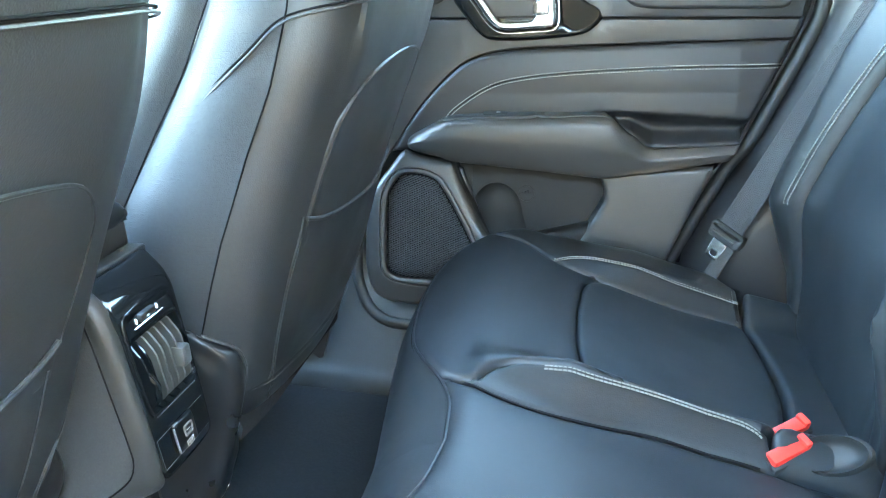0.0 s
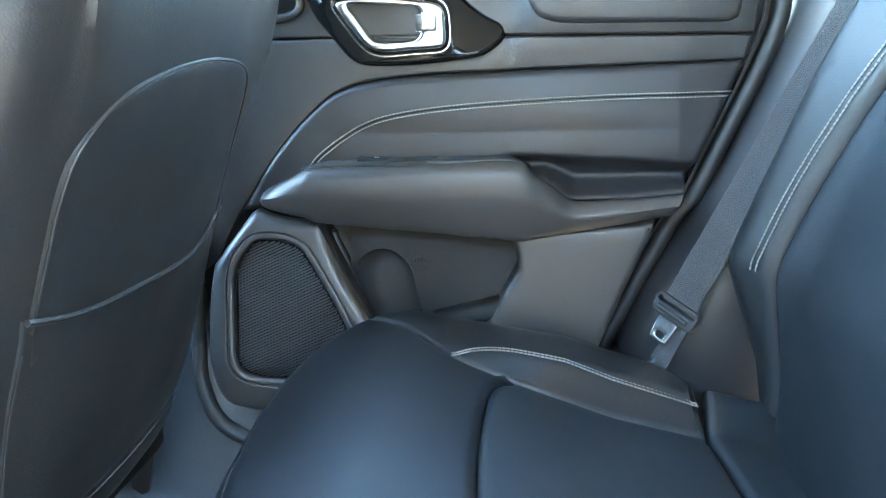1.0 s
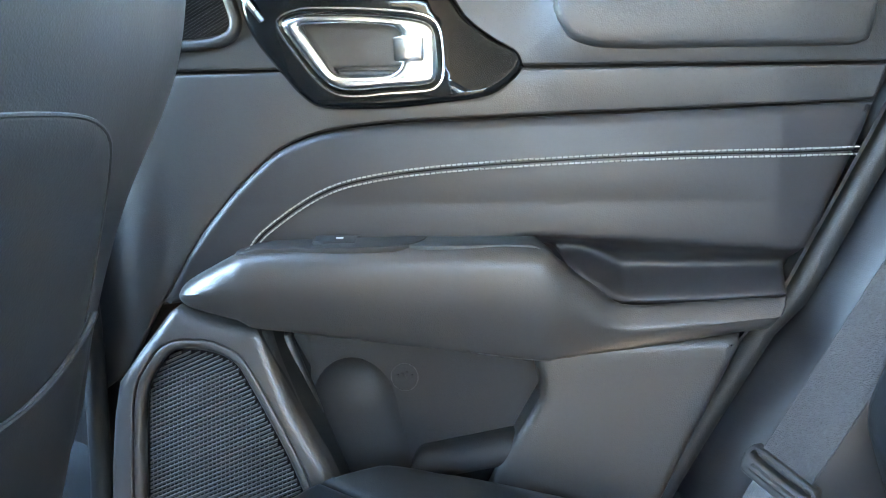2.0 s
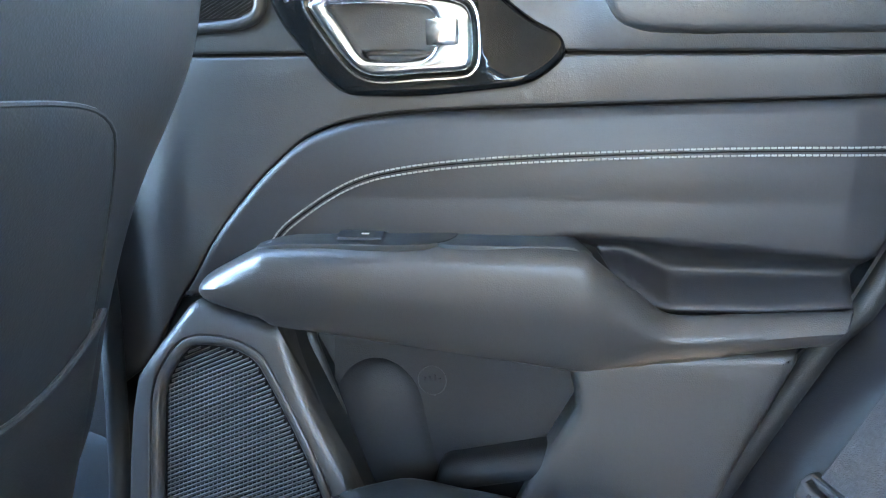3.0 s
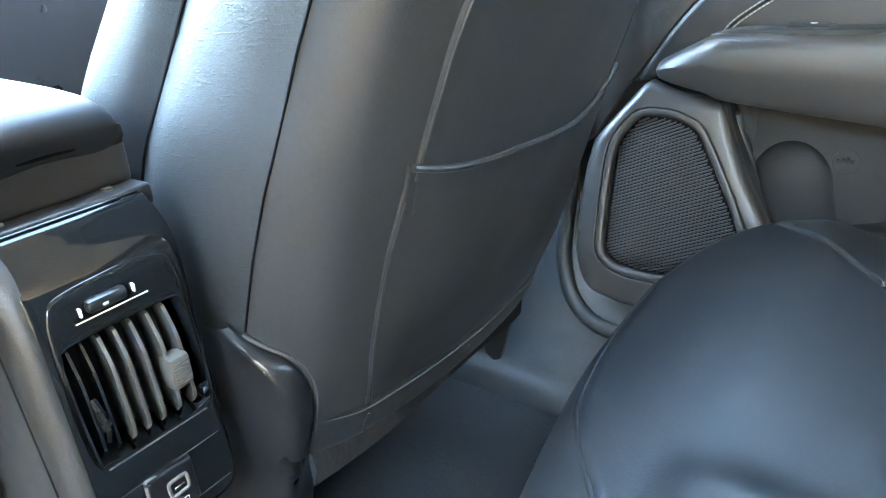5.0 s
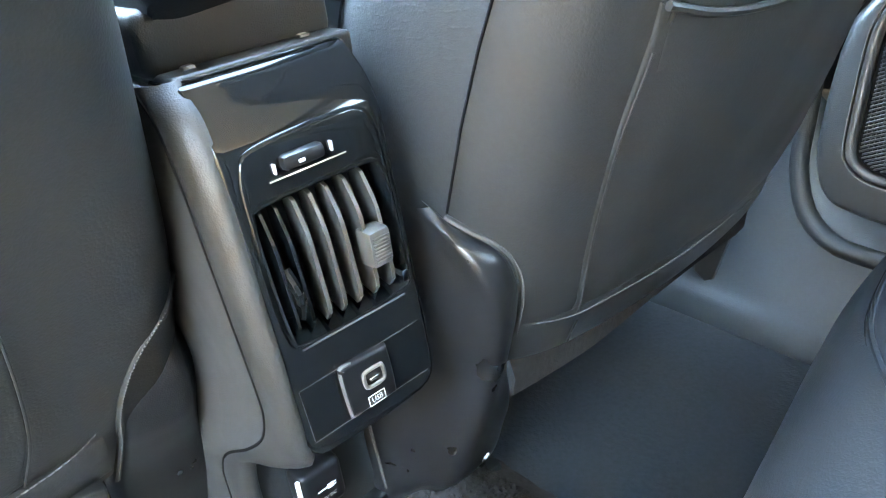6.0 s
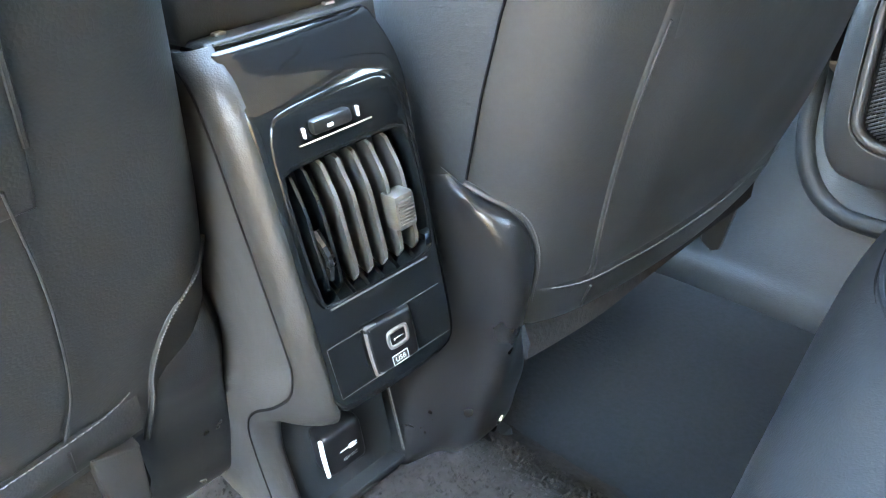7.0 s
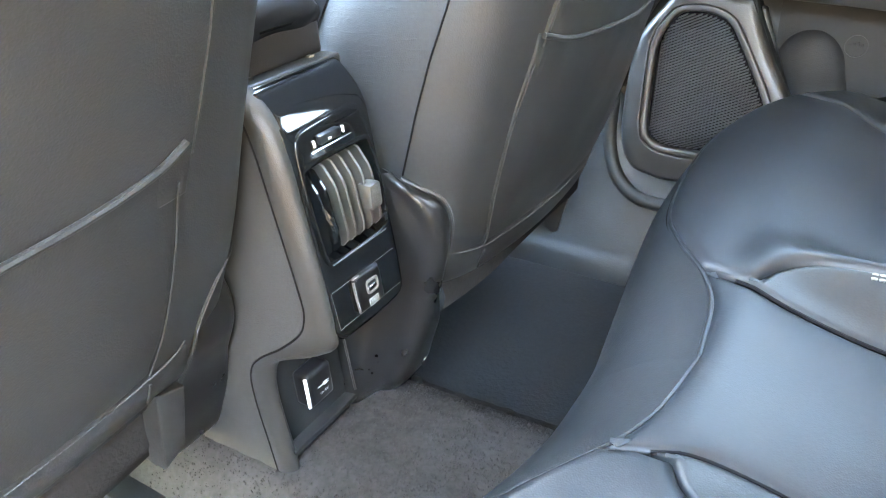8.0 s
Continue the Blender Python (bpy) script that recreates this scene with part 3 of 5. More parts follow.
part("grille_threads", join(*[tube([pod(u + 0.02 * (0.34 - v), v, -0.0017) for v in np.arange(lo, hi, 0.01)], 0.0006, 4, up=(1, 0, 0)) for u, lo, hi in [(u, float(np.interp(u, (-0.31, -0.28, -0.14), (0.275, 0.25, 0.25))), float(np.interp(u, (-0.31, -0.285, -0.22, -0.145), (0.39, 0.42, 0.415, 0.29)))) for u in np.arange(-0.306, -0.15, 0.0046)]]), BLACK, pod_part, "fine cross threads of the grille")
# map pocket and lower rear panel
# pocket parts darker than the trim: shade under the armrest, as colour
part("pocket_back", surface([[(u, 1.415 - 0.2 * (0.43 - z), z) for z in (0.47, 0.42, 0.36, 0.30, 0.22)] for u in (-0.160, -0.05, 0.05, 0.12)], 14, 14), POCKET_SHADED, door, "recessed map pocket, its shade put into the colour")
rows = []
for k in (1.0, 0.985, 0.93, 0.82, 0.65, 0.42, 0.18, -0.2, -0.8, -1.6, -2.4):
    z = 0.352 + 0.050 * k
    w = math.sqrt(1 - k * k) if k > 0 else 1.0
    mid = -0.111 - 0.06 * (z - 0.37)
    a, b = mid - 0.050 * w, mid + (0.047 + 0.22 * max(0.0, 0.352 - z)) * w
    rows.append([(a + (b - a) * q, 1.4155 - 0.2 * (0.43 - z) - 0.015 * w * math.sin(math.pi * q) ** 0.8 + (0.001 if q in (0, 1) else 0.0), z) for q in np.linspace(0, 1, 11)])
part("pocket_bulge", surface(rows, 40, 50), POCKET_SHADED, door, "bottle bulge in the pocket")
part("pocket_wall", surface([[(u0 + (0.452 - z) * 0.46, y, z) for z in (0.462, 0.40, 0.34, 0.22)] for u0, y in ((-0.187, 1.345), (-0.191, 1.38), (-0.194, 1.412), (-0.188, 1.419), (-0.168, 1.417))], 16, 14), BLACK, door, "dark channel beside the speaker")
part("pocket_rim", tube(curve([(-0.1815, 1.406, 0.428), (-0.1785, 1.398, 0.422), (-0.1635, 1.394, 0.381), (-0.140, 1.385, 0.3206), (-0.128, 1.380, 0.29)], 24), 0.0065, 10, up=(1, 0, 0)), DOOR, door, "rounded pocket rim")
part("pocket_lip", surface([[(u, 1.402, zt - 0.006), (u, 1.378, zt - 0.001), (u, 1.364, zt - 0.002), (u, 1.356, zt - 0.009), (u, 1.354, zt - 0.020), (u, 1.358, zt - 0.028), (u, 1.370, zt - 0.031), (u, 1.378, zt - 0.1)] for u, zt in ((-0.046, 0.300), (-0.040, 0.314), (-0.02, 0.320), (0.02, 0.330), (0.056, 0.339), (0.075, 0.343))], 30, 40), POCKET_SHADED, door, "rounded pocket lip")
ring_pts = [(-0.056 + 0.0145 * math.cos(w), 1.40, 0.383 + 0.0145 * math.sin(w)) for w in np.linspace(0, 2 * math.pi, 40, endpoint=False)]
em = part("pocket_emblem", tube([(x, 1.4145 - 0.2 * (0.43 - z), z) for x, y, z in ring_pts], 0.0006, 6, True, up=(0, 1, 0)), PLASTIC, door, "moulded round emblem")
part("emblem_shape", join(*[block(-0.066 + 0.0052 * k, -0.0628 + 0.0052 * k, 1.4052, 1.408, 0.3805 - 0.001 * (k % 2), 0.3855 + 0.0015 * (k % 3), 0.0006, 1) for k in range(4)]), POCKET_SHADED, em)
low_out = np.vstack([line([(0.076, 0.438), (edge_x(0.445) - 0.006, 0.453)], 0.012), line([(edge_x(0.44) - 0.004, 0.44), (0.232, 0.35), (0.19, 0.25)], 0.012), line([(0.02, 0.25), (0.045, 0.31), (0.087, 0.385), (0.085, 0.405)], 0.012)])
part("lower_panel", pad(low_out, lower, 0.004, 0.012, 0.012, back=-0.05, steps=5), DOOR, door, "grained lower door panel")
part("door_edge", loft([[(edge_x(z) - 0.002, 1.385, z), (edge_x(z) + 0.003, 1.388, z), (edge_x(z) + 0.006, 1.398, z), (edge_x(z) + 0.006, 1.46, z)] for z in np.linspace(0.20, 0.82, 40)]), DOOR, door, "rear edge of the door")
single("rear_door_seal", tube([(edge_x(z) + 0.022, 1.402, z) for z in np.linspace(0.18, 0.95, 50)], 0.012, 10, up=(0, 1, 0)), BLACK, "black rubber seal along the rear door opening", "door seal", "structure")

# ---- pillar, sill and arch beside the door ----
single("door_pillar_trim", surface([[(-0.435 + dx, 1.375, 0.80), (-0.42 + dx, 1.37, 0.6), (-0.405 + dx, 1.36, 0.40), (-0.40 + dx, 1.345, 0.25), (-0.40 + dx, 1.325, 0.16), (-0.40 + dx, 1.30, 0.10)] for dx in (-0.16, -0.10, -0.02, 0.012, 0.014)], 16, 40), DOOR, "grained lower trim of the centre pillar", "pillar trim", "structure")
single("door_seal", tube(curve([(-0.378, 1.362, 0.80), (-0.376, 1.362, 0.6), (-0.375, 1.355, 0.45), (-0.378, 1.338, 0.30), (-0.372, 1.315, 0.22), (-0.335, 1.295, 0.165), (-0.25, 1.285, 0.150), (0.1, 1.28, 0.15)], 60), 0.011, 10, up=(0, 1, 0)), BLACK, "black rubber door seal", "door seal", "structure")
sill_rows = []
for x, k in ((-0.95, 1.0), (-0.7, 1.0), (-0.50, 1.0), (-0.42, 1.0), (-0.37, 0.85), (-0.33, 0.45), (-0.25, 0.36), (0.0, 0.36), (0.2, 0.36)):
    dy = 0.012 * max(0.0, min(1.0, (-0.30 - x) / 0.2))
    sill_rows.append([(x, 1.238 + dy, 0.0), (x, 1.240 + dy, 0.028), (x, 1.248 + dy, 0.050), (x, 1.262 + dy, 0.064)] + [(x, y, z) for y, z in ((1.262 + dy + (1.290 - 1.262 - dy) * min(1, k * 2), 0.064 + 0.056 * min(1, k * 2)), (1.290 + 0.016 * k, 0.12 + 0.050 * k), (1.290 + 0.036 * k, 0.12 + 0.11 * k), (1.290 + 0.058 * k + 0.03 * (1 - k), 0.12 + 0.19 * k), (1.36, 0.13 + 0.20 * k))])
single("sill", surface(sill_rows, 50, 40), SILL, "blue-grey plastic door sill cover", "sill", "structure")
single("wheel_arch_trim", surface([[(edge_x(z) + 0.034, 1.44, z), (edge_x(z) + 0.036, 1.40, z), (edge_x(z) + 0.045, 1.368, z), (edge_x(z) + 0.07, 1.335, z), (edge_x(z) + 0.13, 1.305, z), (edge_x(z) + 0.3, 1.295, z)] for z in (0.15, 0.30, 0.40, 0.50, 0.62, 0.72, 0.85, 1.0)], 40, 24), DOOR_PAD, "grained plastic trim over the wheel arch", "arch trim", "structure")


# ---- front seats ----
def back_x(z):
    return float(np.interp(z, (0.20, 0.255, 0.285, 0.383, 0.50, 0.60, 0.674, 0.75, 0.85, 0.95), (-0.385, -0.365, -0.350, -0.315, -0.276, -0.236, -0.203, -0.180, -0.165, -0.165)))


def seam_y(z):
    return float(np.interp(z, (0.2, 0.384, 0.45, 0.50, 0.55, 0.60, 0.74, 0.95), (0.782, 0.777, 0.779, 0.785, 0.792, 0.797, 0.815, 0.86)))


def seat_skin(y, z, h):
    """A place on the rear face of the front passenger seat, h off it."""
    w = (y - 1.03) / 0.19
    x = back_x(z) + 0.012 - 0.016 * w ** 2 - 0.06 * max(0, abs(w) - 0.85) ** 2 * 4
    return x + h, y, z + 0.35 * -h


def front_seat(name, flip, dx, dz, lean, wide, label):
    """A front seat seen from behind; wide: how much further the rear face reaches on its inner side."""
    fix = (lambda g: mirrored(g, dx, dz, lean)) if flip else (lambda g: g)
    y0 = 2 * MID - 1.02 if flip else 1.02
    seat = thing(name, (-0.45 + dx, y0, 0.0), label, "car seat", "front seats")
    zs = (0.252, 0.30, 0.40, 0.50, 0.60, 0.70, 0.80, 0.90)

    def inner(z):
        return seam_y(z) - wide

    def outer(z):
        return float(np.interp(z, (0.2, 0.26, 0.40, 0.585, 0.69, 0.9), (1.20, 1.215, 1.255, 1.255, 1.290, 1.30)))

    rows = []
    for z in zs:
        b, s, o = back_x(z), inner(z), outer(z)
        rows.append([(b - 0.075, s, z), (b - 0.048, s + 0.008, z), (b - 0.022, s + 0.026, z), (b - 0.010, s + 0.052, z), seat_skin(0.88, z, 0), seat_skin(0.96, z, 0), seat_skin(1.03, z, 0), seat_skin(1.10, z, 0), seat_skin(1.17, z, 0), (b - 0.010, o - 0.022, z), (b - 0.026, o - 0.004, z), (b - 0.07, o, z), (b - 0.20, o - 0.01, z), (b - 0.32, o - 0.03, z)])
    part("backrest", fix(surface(rows, 60, 100)), VINYL, seat, "charcoal leather backrest cover")
    def deep(z, d):
        """How far forward the side reaches; the backrest is thinner towards the top."""
        return back_x(z) - 0.0735 - (d - 0.0735) * float(np.interp(z, (0.50, 0.62, 0.78), (1.0, 0.82, 0.62)))

    rows = [[(back_x(z) - 0.0735, inner(z) + 0.001, z), (deep(z, 0.12), inner(z) - 0.008, z + 0.006), (deep(z, 0.17), inner(z) - 0.008, z + 0.012), (deep(z, 0.205), inner(z) + 0.004, z + 0.02)] for z in zs]
    part("side_panel", fix(surface(rows, 50, 20)), CREASED, seat, "leather side panel with fine creases")
    rows = [[(deep(z, 0.206), inner(z) + 0.004, z + 0.02), (deep(z, 0.235), inner(z) - 0.008, z + 0.03), (deep(z, 0.28), inner(z) - 0.002, z + 0.04), (deep(z, 0.32), inner(z) + 0.04, z + 0.05), (deep(z, 0.30), inner(z) + 0.12, z + 0.05)] for z in zs]
    part("side_bolster", fix(surface(rows, 50, 26)), CREASED, seat, "leather side bolster")
    part("seam_cord", fix(tube([(back_x(z) - 0.0745, inner(z) - 0.0008, z) for z in np.linspace(0.385, 0.88, 40)], 0.0010, 6, up=(1, 0, 0))), GROOVE, seat, "dark seam")
    part("bolster_seam", fix(tube([(deep(z, 0.206), inner(z) + 0.002, z + 0.02) for z in np.linspace(0.36, 0.88, 40)], 0.0010, 6, up=(1, 0, 0))), GROOVE, seat, "dark seam")
    # seam across the top, which runs down the inner side
    top = [seat_skin(y, 0.764, 0.001) for y in np.linspace(1.2, 0.89, 20)] + [tuple(p) for p in curve([seat_skin(0.87, 0.764, 0.001), (back_x(0.755) - 0.02, inner(0.755) + 0.024, 0.759), (back_x(0.745) - 0.076, inner(0.745) - 0.001, 0.746), (deep(0.71, 0.12), inner(0.71) - 0.009, 0.712), (deep(0.66, 0.17), inner(0.66) - 0.008, 0.664), (deep(0.63, 0.20), inner(0.63) + 0.002, 0.635)], 40)]
    part("top_seam", fix(tube(top, 0.0012, 6, up=(1, 0, 0.2))), GROOVE, seat, "dark seam below the shoulder")
    part("top_piping", fix(tube([(x + 0.001, y - 0.001, z - 0.004) for x, y, z in top], 0.0015, 6, up=(1, 0, 0.2))), VINYL, seat, "raised welt along the seam")
    # knee panel and map pocket
    e = 0.862 - (0.004 if flip else 0.0)
    sink = 0.024 if flip else 0.006
    f = 0.845 + (0.017 if flip else 0.0)
    lift = 0.033 if flip else 0.0
    tuck = 0.022 if flip else 0.0        # how much further in the cover ends
    knee = np.vstack([curve([(e - 0.002, 0.50), (e - 0.001, 0.57), (e + 0.001, 0.612 - sink), (e + 0.006, 0.638 - sink), (e + 0.026, 0.663 - sink), (e + 0.058, 0.681 - sink), (0.968, 0.692 - sink), (1.01, 0.6965 - sink), (1.055, 0.697 - sink), (1.118, 0.691 - sink), (1.152, 0.680 - sink), (1.172, 0.660 - sink), (1.188, 0.60), (1.20, 0.50)], 60), line([(1.20, 0.47), (e, 0.47)], 0.02)])
    part("knee_panel", fix(pad(knee, seat_skin, 0.003, 0.003, 0.012)), VINYL, seat, "padded knee panel")
    part("knee_piping", fix(tube([seat_skin(a, b, 0.0025) for a, b in knee[:58]], 0.0016, 6, up=(1, 0, 0))), VINYL, seat, "fine raised piping")
    lip = curve([(f + 0.006, 0.5135), (0.892, 0.502), (0.94, 0.4945), (1.00, 0.4905), (1.05, 0.4865), (1.112, 0.484), (1.15, 0.490), (1.175, 0.499), (1.215, 0.522)], 60)
    pocket = np.vstack([lip, line([(1.218, 0.51), (1.205, 0.268 + lift)], 0.015), line([(1.19, 0.268 + lift), (f + 0.018, 0.276 + lift)], 0.015), curve([(f + 0.018, 0.285 + lift), (f + 0.008, 0.35), (f + 0.004, 0.42), (f + 0.008, 0.495)], 14)])
    pk = part("map_pocket", fix(pad(pocket, lambda y, z, h: seat_skin(y, z, h * (1 if z > 0.33 else max(0.4, (z - 0.25) / 0.08)) * min(1.0, max(0.4, (y - f) / 0.05))), 0.006, 0.003, 0.012, back=0.0)), VINYL, seat, "map pocket with a sagging elastic edge")
    part("pocket_edge", fix(tube([seat_skin(a, b, 0.0055) for a, b in lip], 0.0030, 8, up=(1, 0, 0))), VINYL, pk, "rolled elastic pocket edge")
    part("pocket_seam", fix(tube([seat_skin(a, b, 0.0042) for a, b in curve([(f + 0.019, 0.277 + lift), (f + 0.008, 0.35), (f + 0.004, 0.42), (f + 0.008, 0.486)], 30)], 0.0009, 8, up=(1, 0, 0))), VINYL, pk, "raised side seam")
    def wrap(y, z):
        q, b = inner(z), back_x(z)
        return float(np.interp(y, (q, q + 0.008, q + 0.026, q + 0.052, 0.88), (b - 0.075, b - 0.048, b - 0.022, b - 0.010, seat_skin(0.88, z, 0)[0])))

    # lower hem
    hem = [[(seat_skin(y, z0 + 0.012, 0.002)[0] if y > 0.85 else wrap(y, z0 + 0.012) + 0.002, y, z0 + 0.012)] + [((seat_skin(y, z0 + a, h)[0] if y > 0.85 else wrap(y, z0 + a) + h), y, z0 + a) for a, h in ((0.004, 0.0040), (-0.008, 0.0060), (-0.024, 0.0055), (-0.031, 0.001), (-0.031, -0.02))] for y, z0 in ((0.812 + tuck, 0.270 + lift - 0.5 * tuck), (0.86, 0.266 + lift - 0.25 * tuck), (0.95, 0.261 + lift), (1.05, 0.258 + lift), (1.15, 0.257 + lift), (1.21, 0.257 + lift))]
    part("lower_hem", fix(surface(hem, 50, 20)), VINYL, seat, "stitched lower hem")
    part("hem_seam", fix(tube([seat_skin(f + 0.020, z, 0.0066) for z in (0.268 + lift, 0.256 + lift, 0.244 + lift)], 0.0012, 6, up=(1, 0, 0))), VINYL, seat, "cross seam")
    part("hem_stitching", fix(stitches([seat_skin(y, float(np.interp(y, (0.82, 0.86, 0.95, 1.05, 1.2), (0.281, 0.277, 0.272, 0.269, 0.268))) + lift, 0.006) for y in np.linspace(0.825, 1.2, 60)], (1, 0, 0.3), 0.005, 0.0036, 0.0005)), DARK_THREAD, seat, "hem stitching")
    # fabric under the seat, plastic hinge cover and rail
    part("base_fabric", fix(surface([[(-0.383, y, 0.248 + lift), (-0.376, y, 0.232 + d + lift), (-0.380, y, 0.214 + d + lift), (-0.392, y, 0.200 + d + lift - 2.6 * tuck), (-0.55, y, 0.185 + lift - 2.6 * tuck), (-0.9, y, 0.22)] for y, d in ((0.816 + tuck, 0.004), (0.86, 0.0), (0.92, -0.006), (1.0, -0.011), (1.1, -0.014), (1.2, -0.016))], 24, 24)), FUZZ, seat, "brown fuzzy fabric under the seat")
    bound = ((0.774, 0.384), (0.783 + 0.3 * tuck, 0.373), (0.790 + 0.5 * tuck, 0.366), (0.798 + 0.8 * tuck, 0.354), (0.805 + tuck, 0.333), (0.811 + tuck, 0.310), (0.813 + tuck, 0.286), (0.820 + tuck, 0.243))

    def bound_y(z):
        return float(np.interp(z, [p[1] for p in bound[::-1]] + [0.40], [p[0] for p in bound[::-1]] + [0.768])) - wide * 0.5

    cover = []
    for z, xs, ys in ((0.392, (-0.50, -0.44, -0.414, -0.402, -0.398), 0.755), (0.378, (-0.50, -0.43, -0.394, -0.380, -0.378), 0.752), (0.360, (-0.50, -0.42, -0.374, -0.361, -0.361), 0.750), (0.335, (-0.50, -0.41, -0.365, -0.352, -0.354), 0.749), (0.305, (-0.50, -0.41, -0.366, -0.353, -0.356), 0.749), (0.275, (-0.50, -0.42, -0.374, -0.361, -0.364), 0.746),
                      (0.24, (-0.50, -0.43, -0.385, -0.372, -0.376), 0.739), (0.20, (-0.50, -0.44, -0.396, -0.383, -0.388), 0.728), (0.165, (-0.50, -0.445, -0.408, -0.396, -0.400), 0.721), (0.135, (-0.50, -0.45, -0.420, -0.408, -0.411), 0.716), (0.116, (-0.50, -0.455, -0.436, -0.424, -0.426), 0.716)):
        z -= 1.4 * tuck * min(1.0, max(0.0, (z - 0.25) / 0.1))
        ye = bound_y(z)
        xe = min(xs[4], wrap(ye, z) - 0.001) if z > 0.23 else xs[4]
        ys -= wide * 0.5
        w = ye - ys
        cover.append([(xs[0], ys, z), (xs[1], ys + 0.02 * w, z), (xs[1] * 0.5 + xs[2] * 0.5, ys + 0.14 * w, z), (xs[2] - 0.003, ys + 0.33 * w, z), (xs[3] - 0.001, ys + 0.43 * w, z), (xs[3] + 0.003, ys + 0.62 * w, z), (xe, ye - 0.002, z), (xe - 0.03, ye + 0.006, z), (xe - 0.06, ye + 0.006, z)])
    part("hinge_cover", fix(surface(cover, 60, 50)), PLASTIC, seat, "black plastic hinge cover")
    bind = curve([(wrap(y - wide * 0.5, z) + 0.0006, y - wide * 0.5, z) for y, z in bound], 50)
    part("edge_binding", fix(tube(bind, 0.0028, 8, up=(1, 0, 0))), VINYL, seat, "woven edge binding")
    part("binding_ribs", fix(stitches(bind + np.array((0.0022, 0, 0)), (1, 0, 0), 0.0024, 0.0014, 0.0007)), DARK_THREAD, seat, "ribs of the binding")
    part("cover_screw", fix(tube([(-0.418, 0.792, 0.150), (-0.403, 0.799, 0.141)], 0.006, 10, up=(0, 0, 1))), STEEL, seat, "shiny screw")
    flap = line([(-0.438, 0.205), (-0.436, 0.124), (-0.422, 0.114), (-0.413, 0.119), (-0.382, 0.225), (-0.385, 0.245), (-0.438, 0.205)], 0.008)[:-1]
    part("frame_flap", fix(pad(flap, lambda u, v, h: (u, 1.200 - h, v), 0.003, 0.002, 0.01)), CONSOLE, seat, "grey plastic flap of the seat frame")
    part("seat_base", fix(block(-0.95, -0.46, 0.82, 1.17, 0.12, 0.24, 0.03, 3)), BLACK, seat, "dark seat base")
    rx = 0.10 if flip else 0.0
    rail = part("seat_rail", fix(join(block(-1.0, -0.50 + rx, 0.795 + tuck, 0.840 + tuck, 0.028, 0.056, 0.004), block(-0.52 + rx, -0.465 + rx, 0.780 + tuck, 0.875 + tuck, 0.018, 0.040, 0.005))), BLACK, seat, "black steel floor rail")
    part("rail_bolt", fix(tube([(-0.478 + rx, 0.852 + tuck, 0.038), (-0.478 + rx, 0.852 + tuck, 0.047)], 0.008, 10, up=(1, 0, 0))), STEEL, rail, "steel bolt head")
    if flip:
        bracket = line([(0.842, 0.262), (0.872, 0.272), (0.870, 0.175), (0.846, 0.190), (0.842, 0.262)], 0.01)[:-1]
        part("frame_bracket", fix(pad(bracket, lambda y, z, h: (-0.352 - 0.12 * (0.262 - z) + h, y, z), 0.003, 0.002, 0.01, back=-0.02)), CONSOLE, seat, "grey bracket of the seat frame")
    part("front_cushion", fix(surface([[(-0.50, y, 0.22), (-0.50, y, 0.33), (-0.62, y, 0.36), (-0.85, y, 0.38), (-1.0, y, 0.36), (-1.03, y, 0.20)] for y in (0.77, 0.80, 1.0, 1.2, 1.23)], 30, 40)), LEATHER, seat, "black leather seat cushion")
    return seat


front_seat("front_seat", False, 0.0, 0.0, 0.0, 0.0, "black leather front passenger seat with map pocket on its back")
front_seat("front_seat", True, -0.112, 0.010, 0.15, 0.022, "black leather driver seat with map pocket, set further forward")

# ---- centre console ----
console = thing("centre_console", (-0.6, MID, 0.08), "grey grained centre console with gloss black rear air vent", "console")
part("body", join(block(-0.95, -0.425, 0.622, 0.748, 0.27, 0.508, 0.006), block(-0.95, -0.420, 0.70, 0.741, 0.29, 0.488, 0.008), block(-0.95, -0.470, 0.620, 0.752, 0.05, 0.28, 0.006)), CONSOLE, console, "grey grained body")
SEAM = curve([(-0.436, 0.512), (-0.418, 0.495), (-0.409, 0.465), (-0.402, 0.42), (-0.396, 0.38), (-0.391, 0.345), (-0.389, 0.318), (-0.397, 0.297), (-0.422, 0.275), (-0.454, 0.254), (-0.468, 0.236), (-0.471, 0.20), (-0.466, 0.14), (-0.462, 0.09)], 90)


def side_y(z):
    """The console's left side, which widens towards the floor."""
    return float(np.interp(z, (0.23, 0.32), (0.606, 0.615)))


EDGE = curve([(-0.418, 0.513, 0.633), (-0.398, 0.492, 0.632), (-0.388, 0.465, 0.631), (-0.381, 0.42, 0.629), (-0.375, 0.38, 0.628), (-0.370, 0.345, 0.627), (-0.367, 0.305, 0.627), (-0.370, 0.282, 0.628), (-0.398, 0.264, 0.626), (-0.436, 0.252, 0.622), (-0.448, 0.234, 0.620), (-0.452, 0.20, 0.619), (-0.447, 0.14, 0.619), (-0.443, 0.09, 0.619)], 90)
rows = []
for (ax, az), (bx, bz, by) in zip(SEAM, EDGE):
    sy = side_y(az)
    row = [(ax - 0.02, sy + 0.0027, az), (ax - 0.0005, sy + 0.0014, az)]
    for w in np.linspace(0, math.pi / 2, 8):
        row.append((ax + (bx - ax) * math.sin(w), sy + (by - sy) * (1 - math.cos(w)), az + (bz - az) * w / (math.pi / 2)))
    rows.append(row + [(bx - 0.003, by + 0.003, bz), (bx - 0.03, by + 0.004, bz)])
part("corner_strip", loft(rows), CONSOLE, console, "grained rounded corner strip", sharp=60)
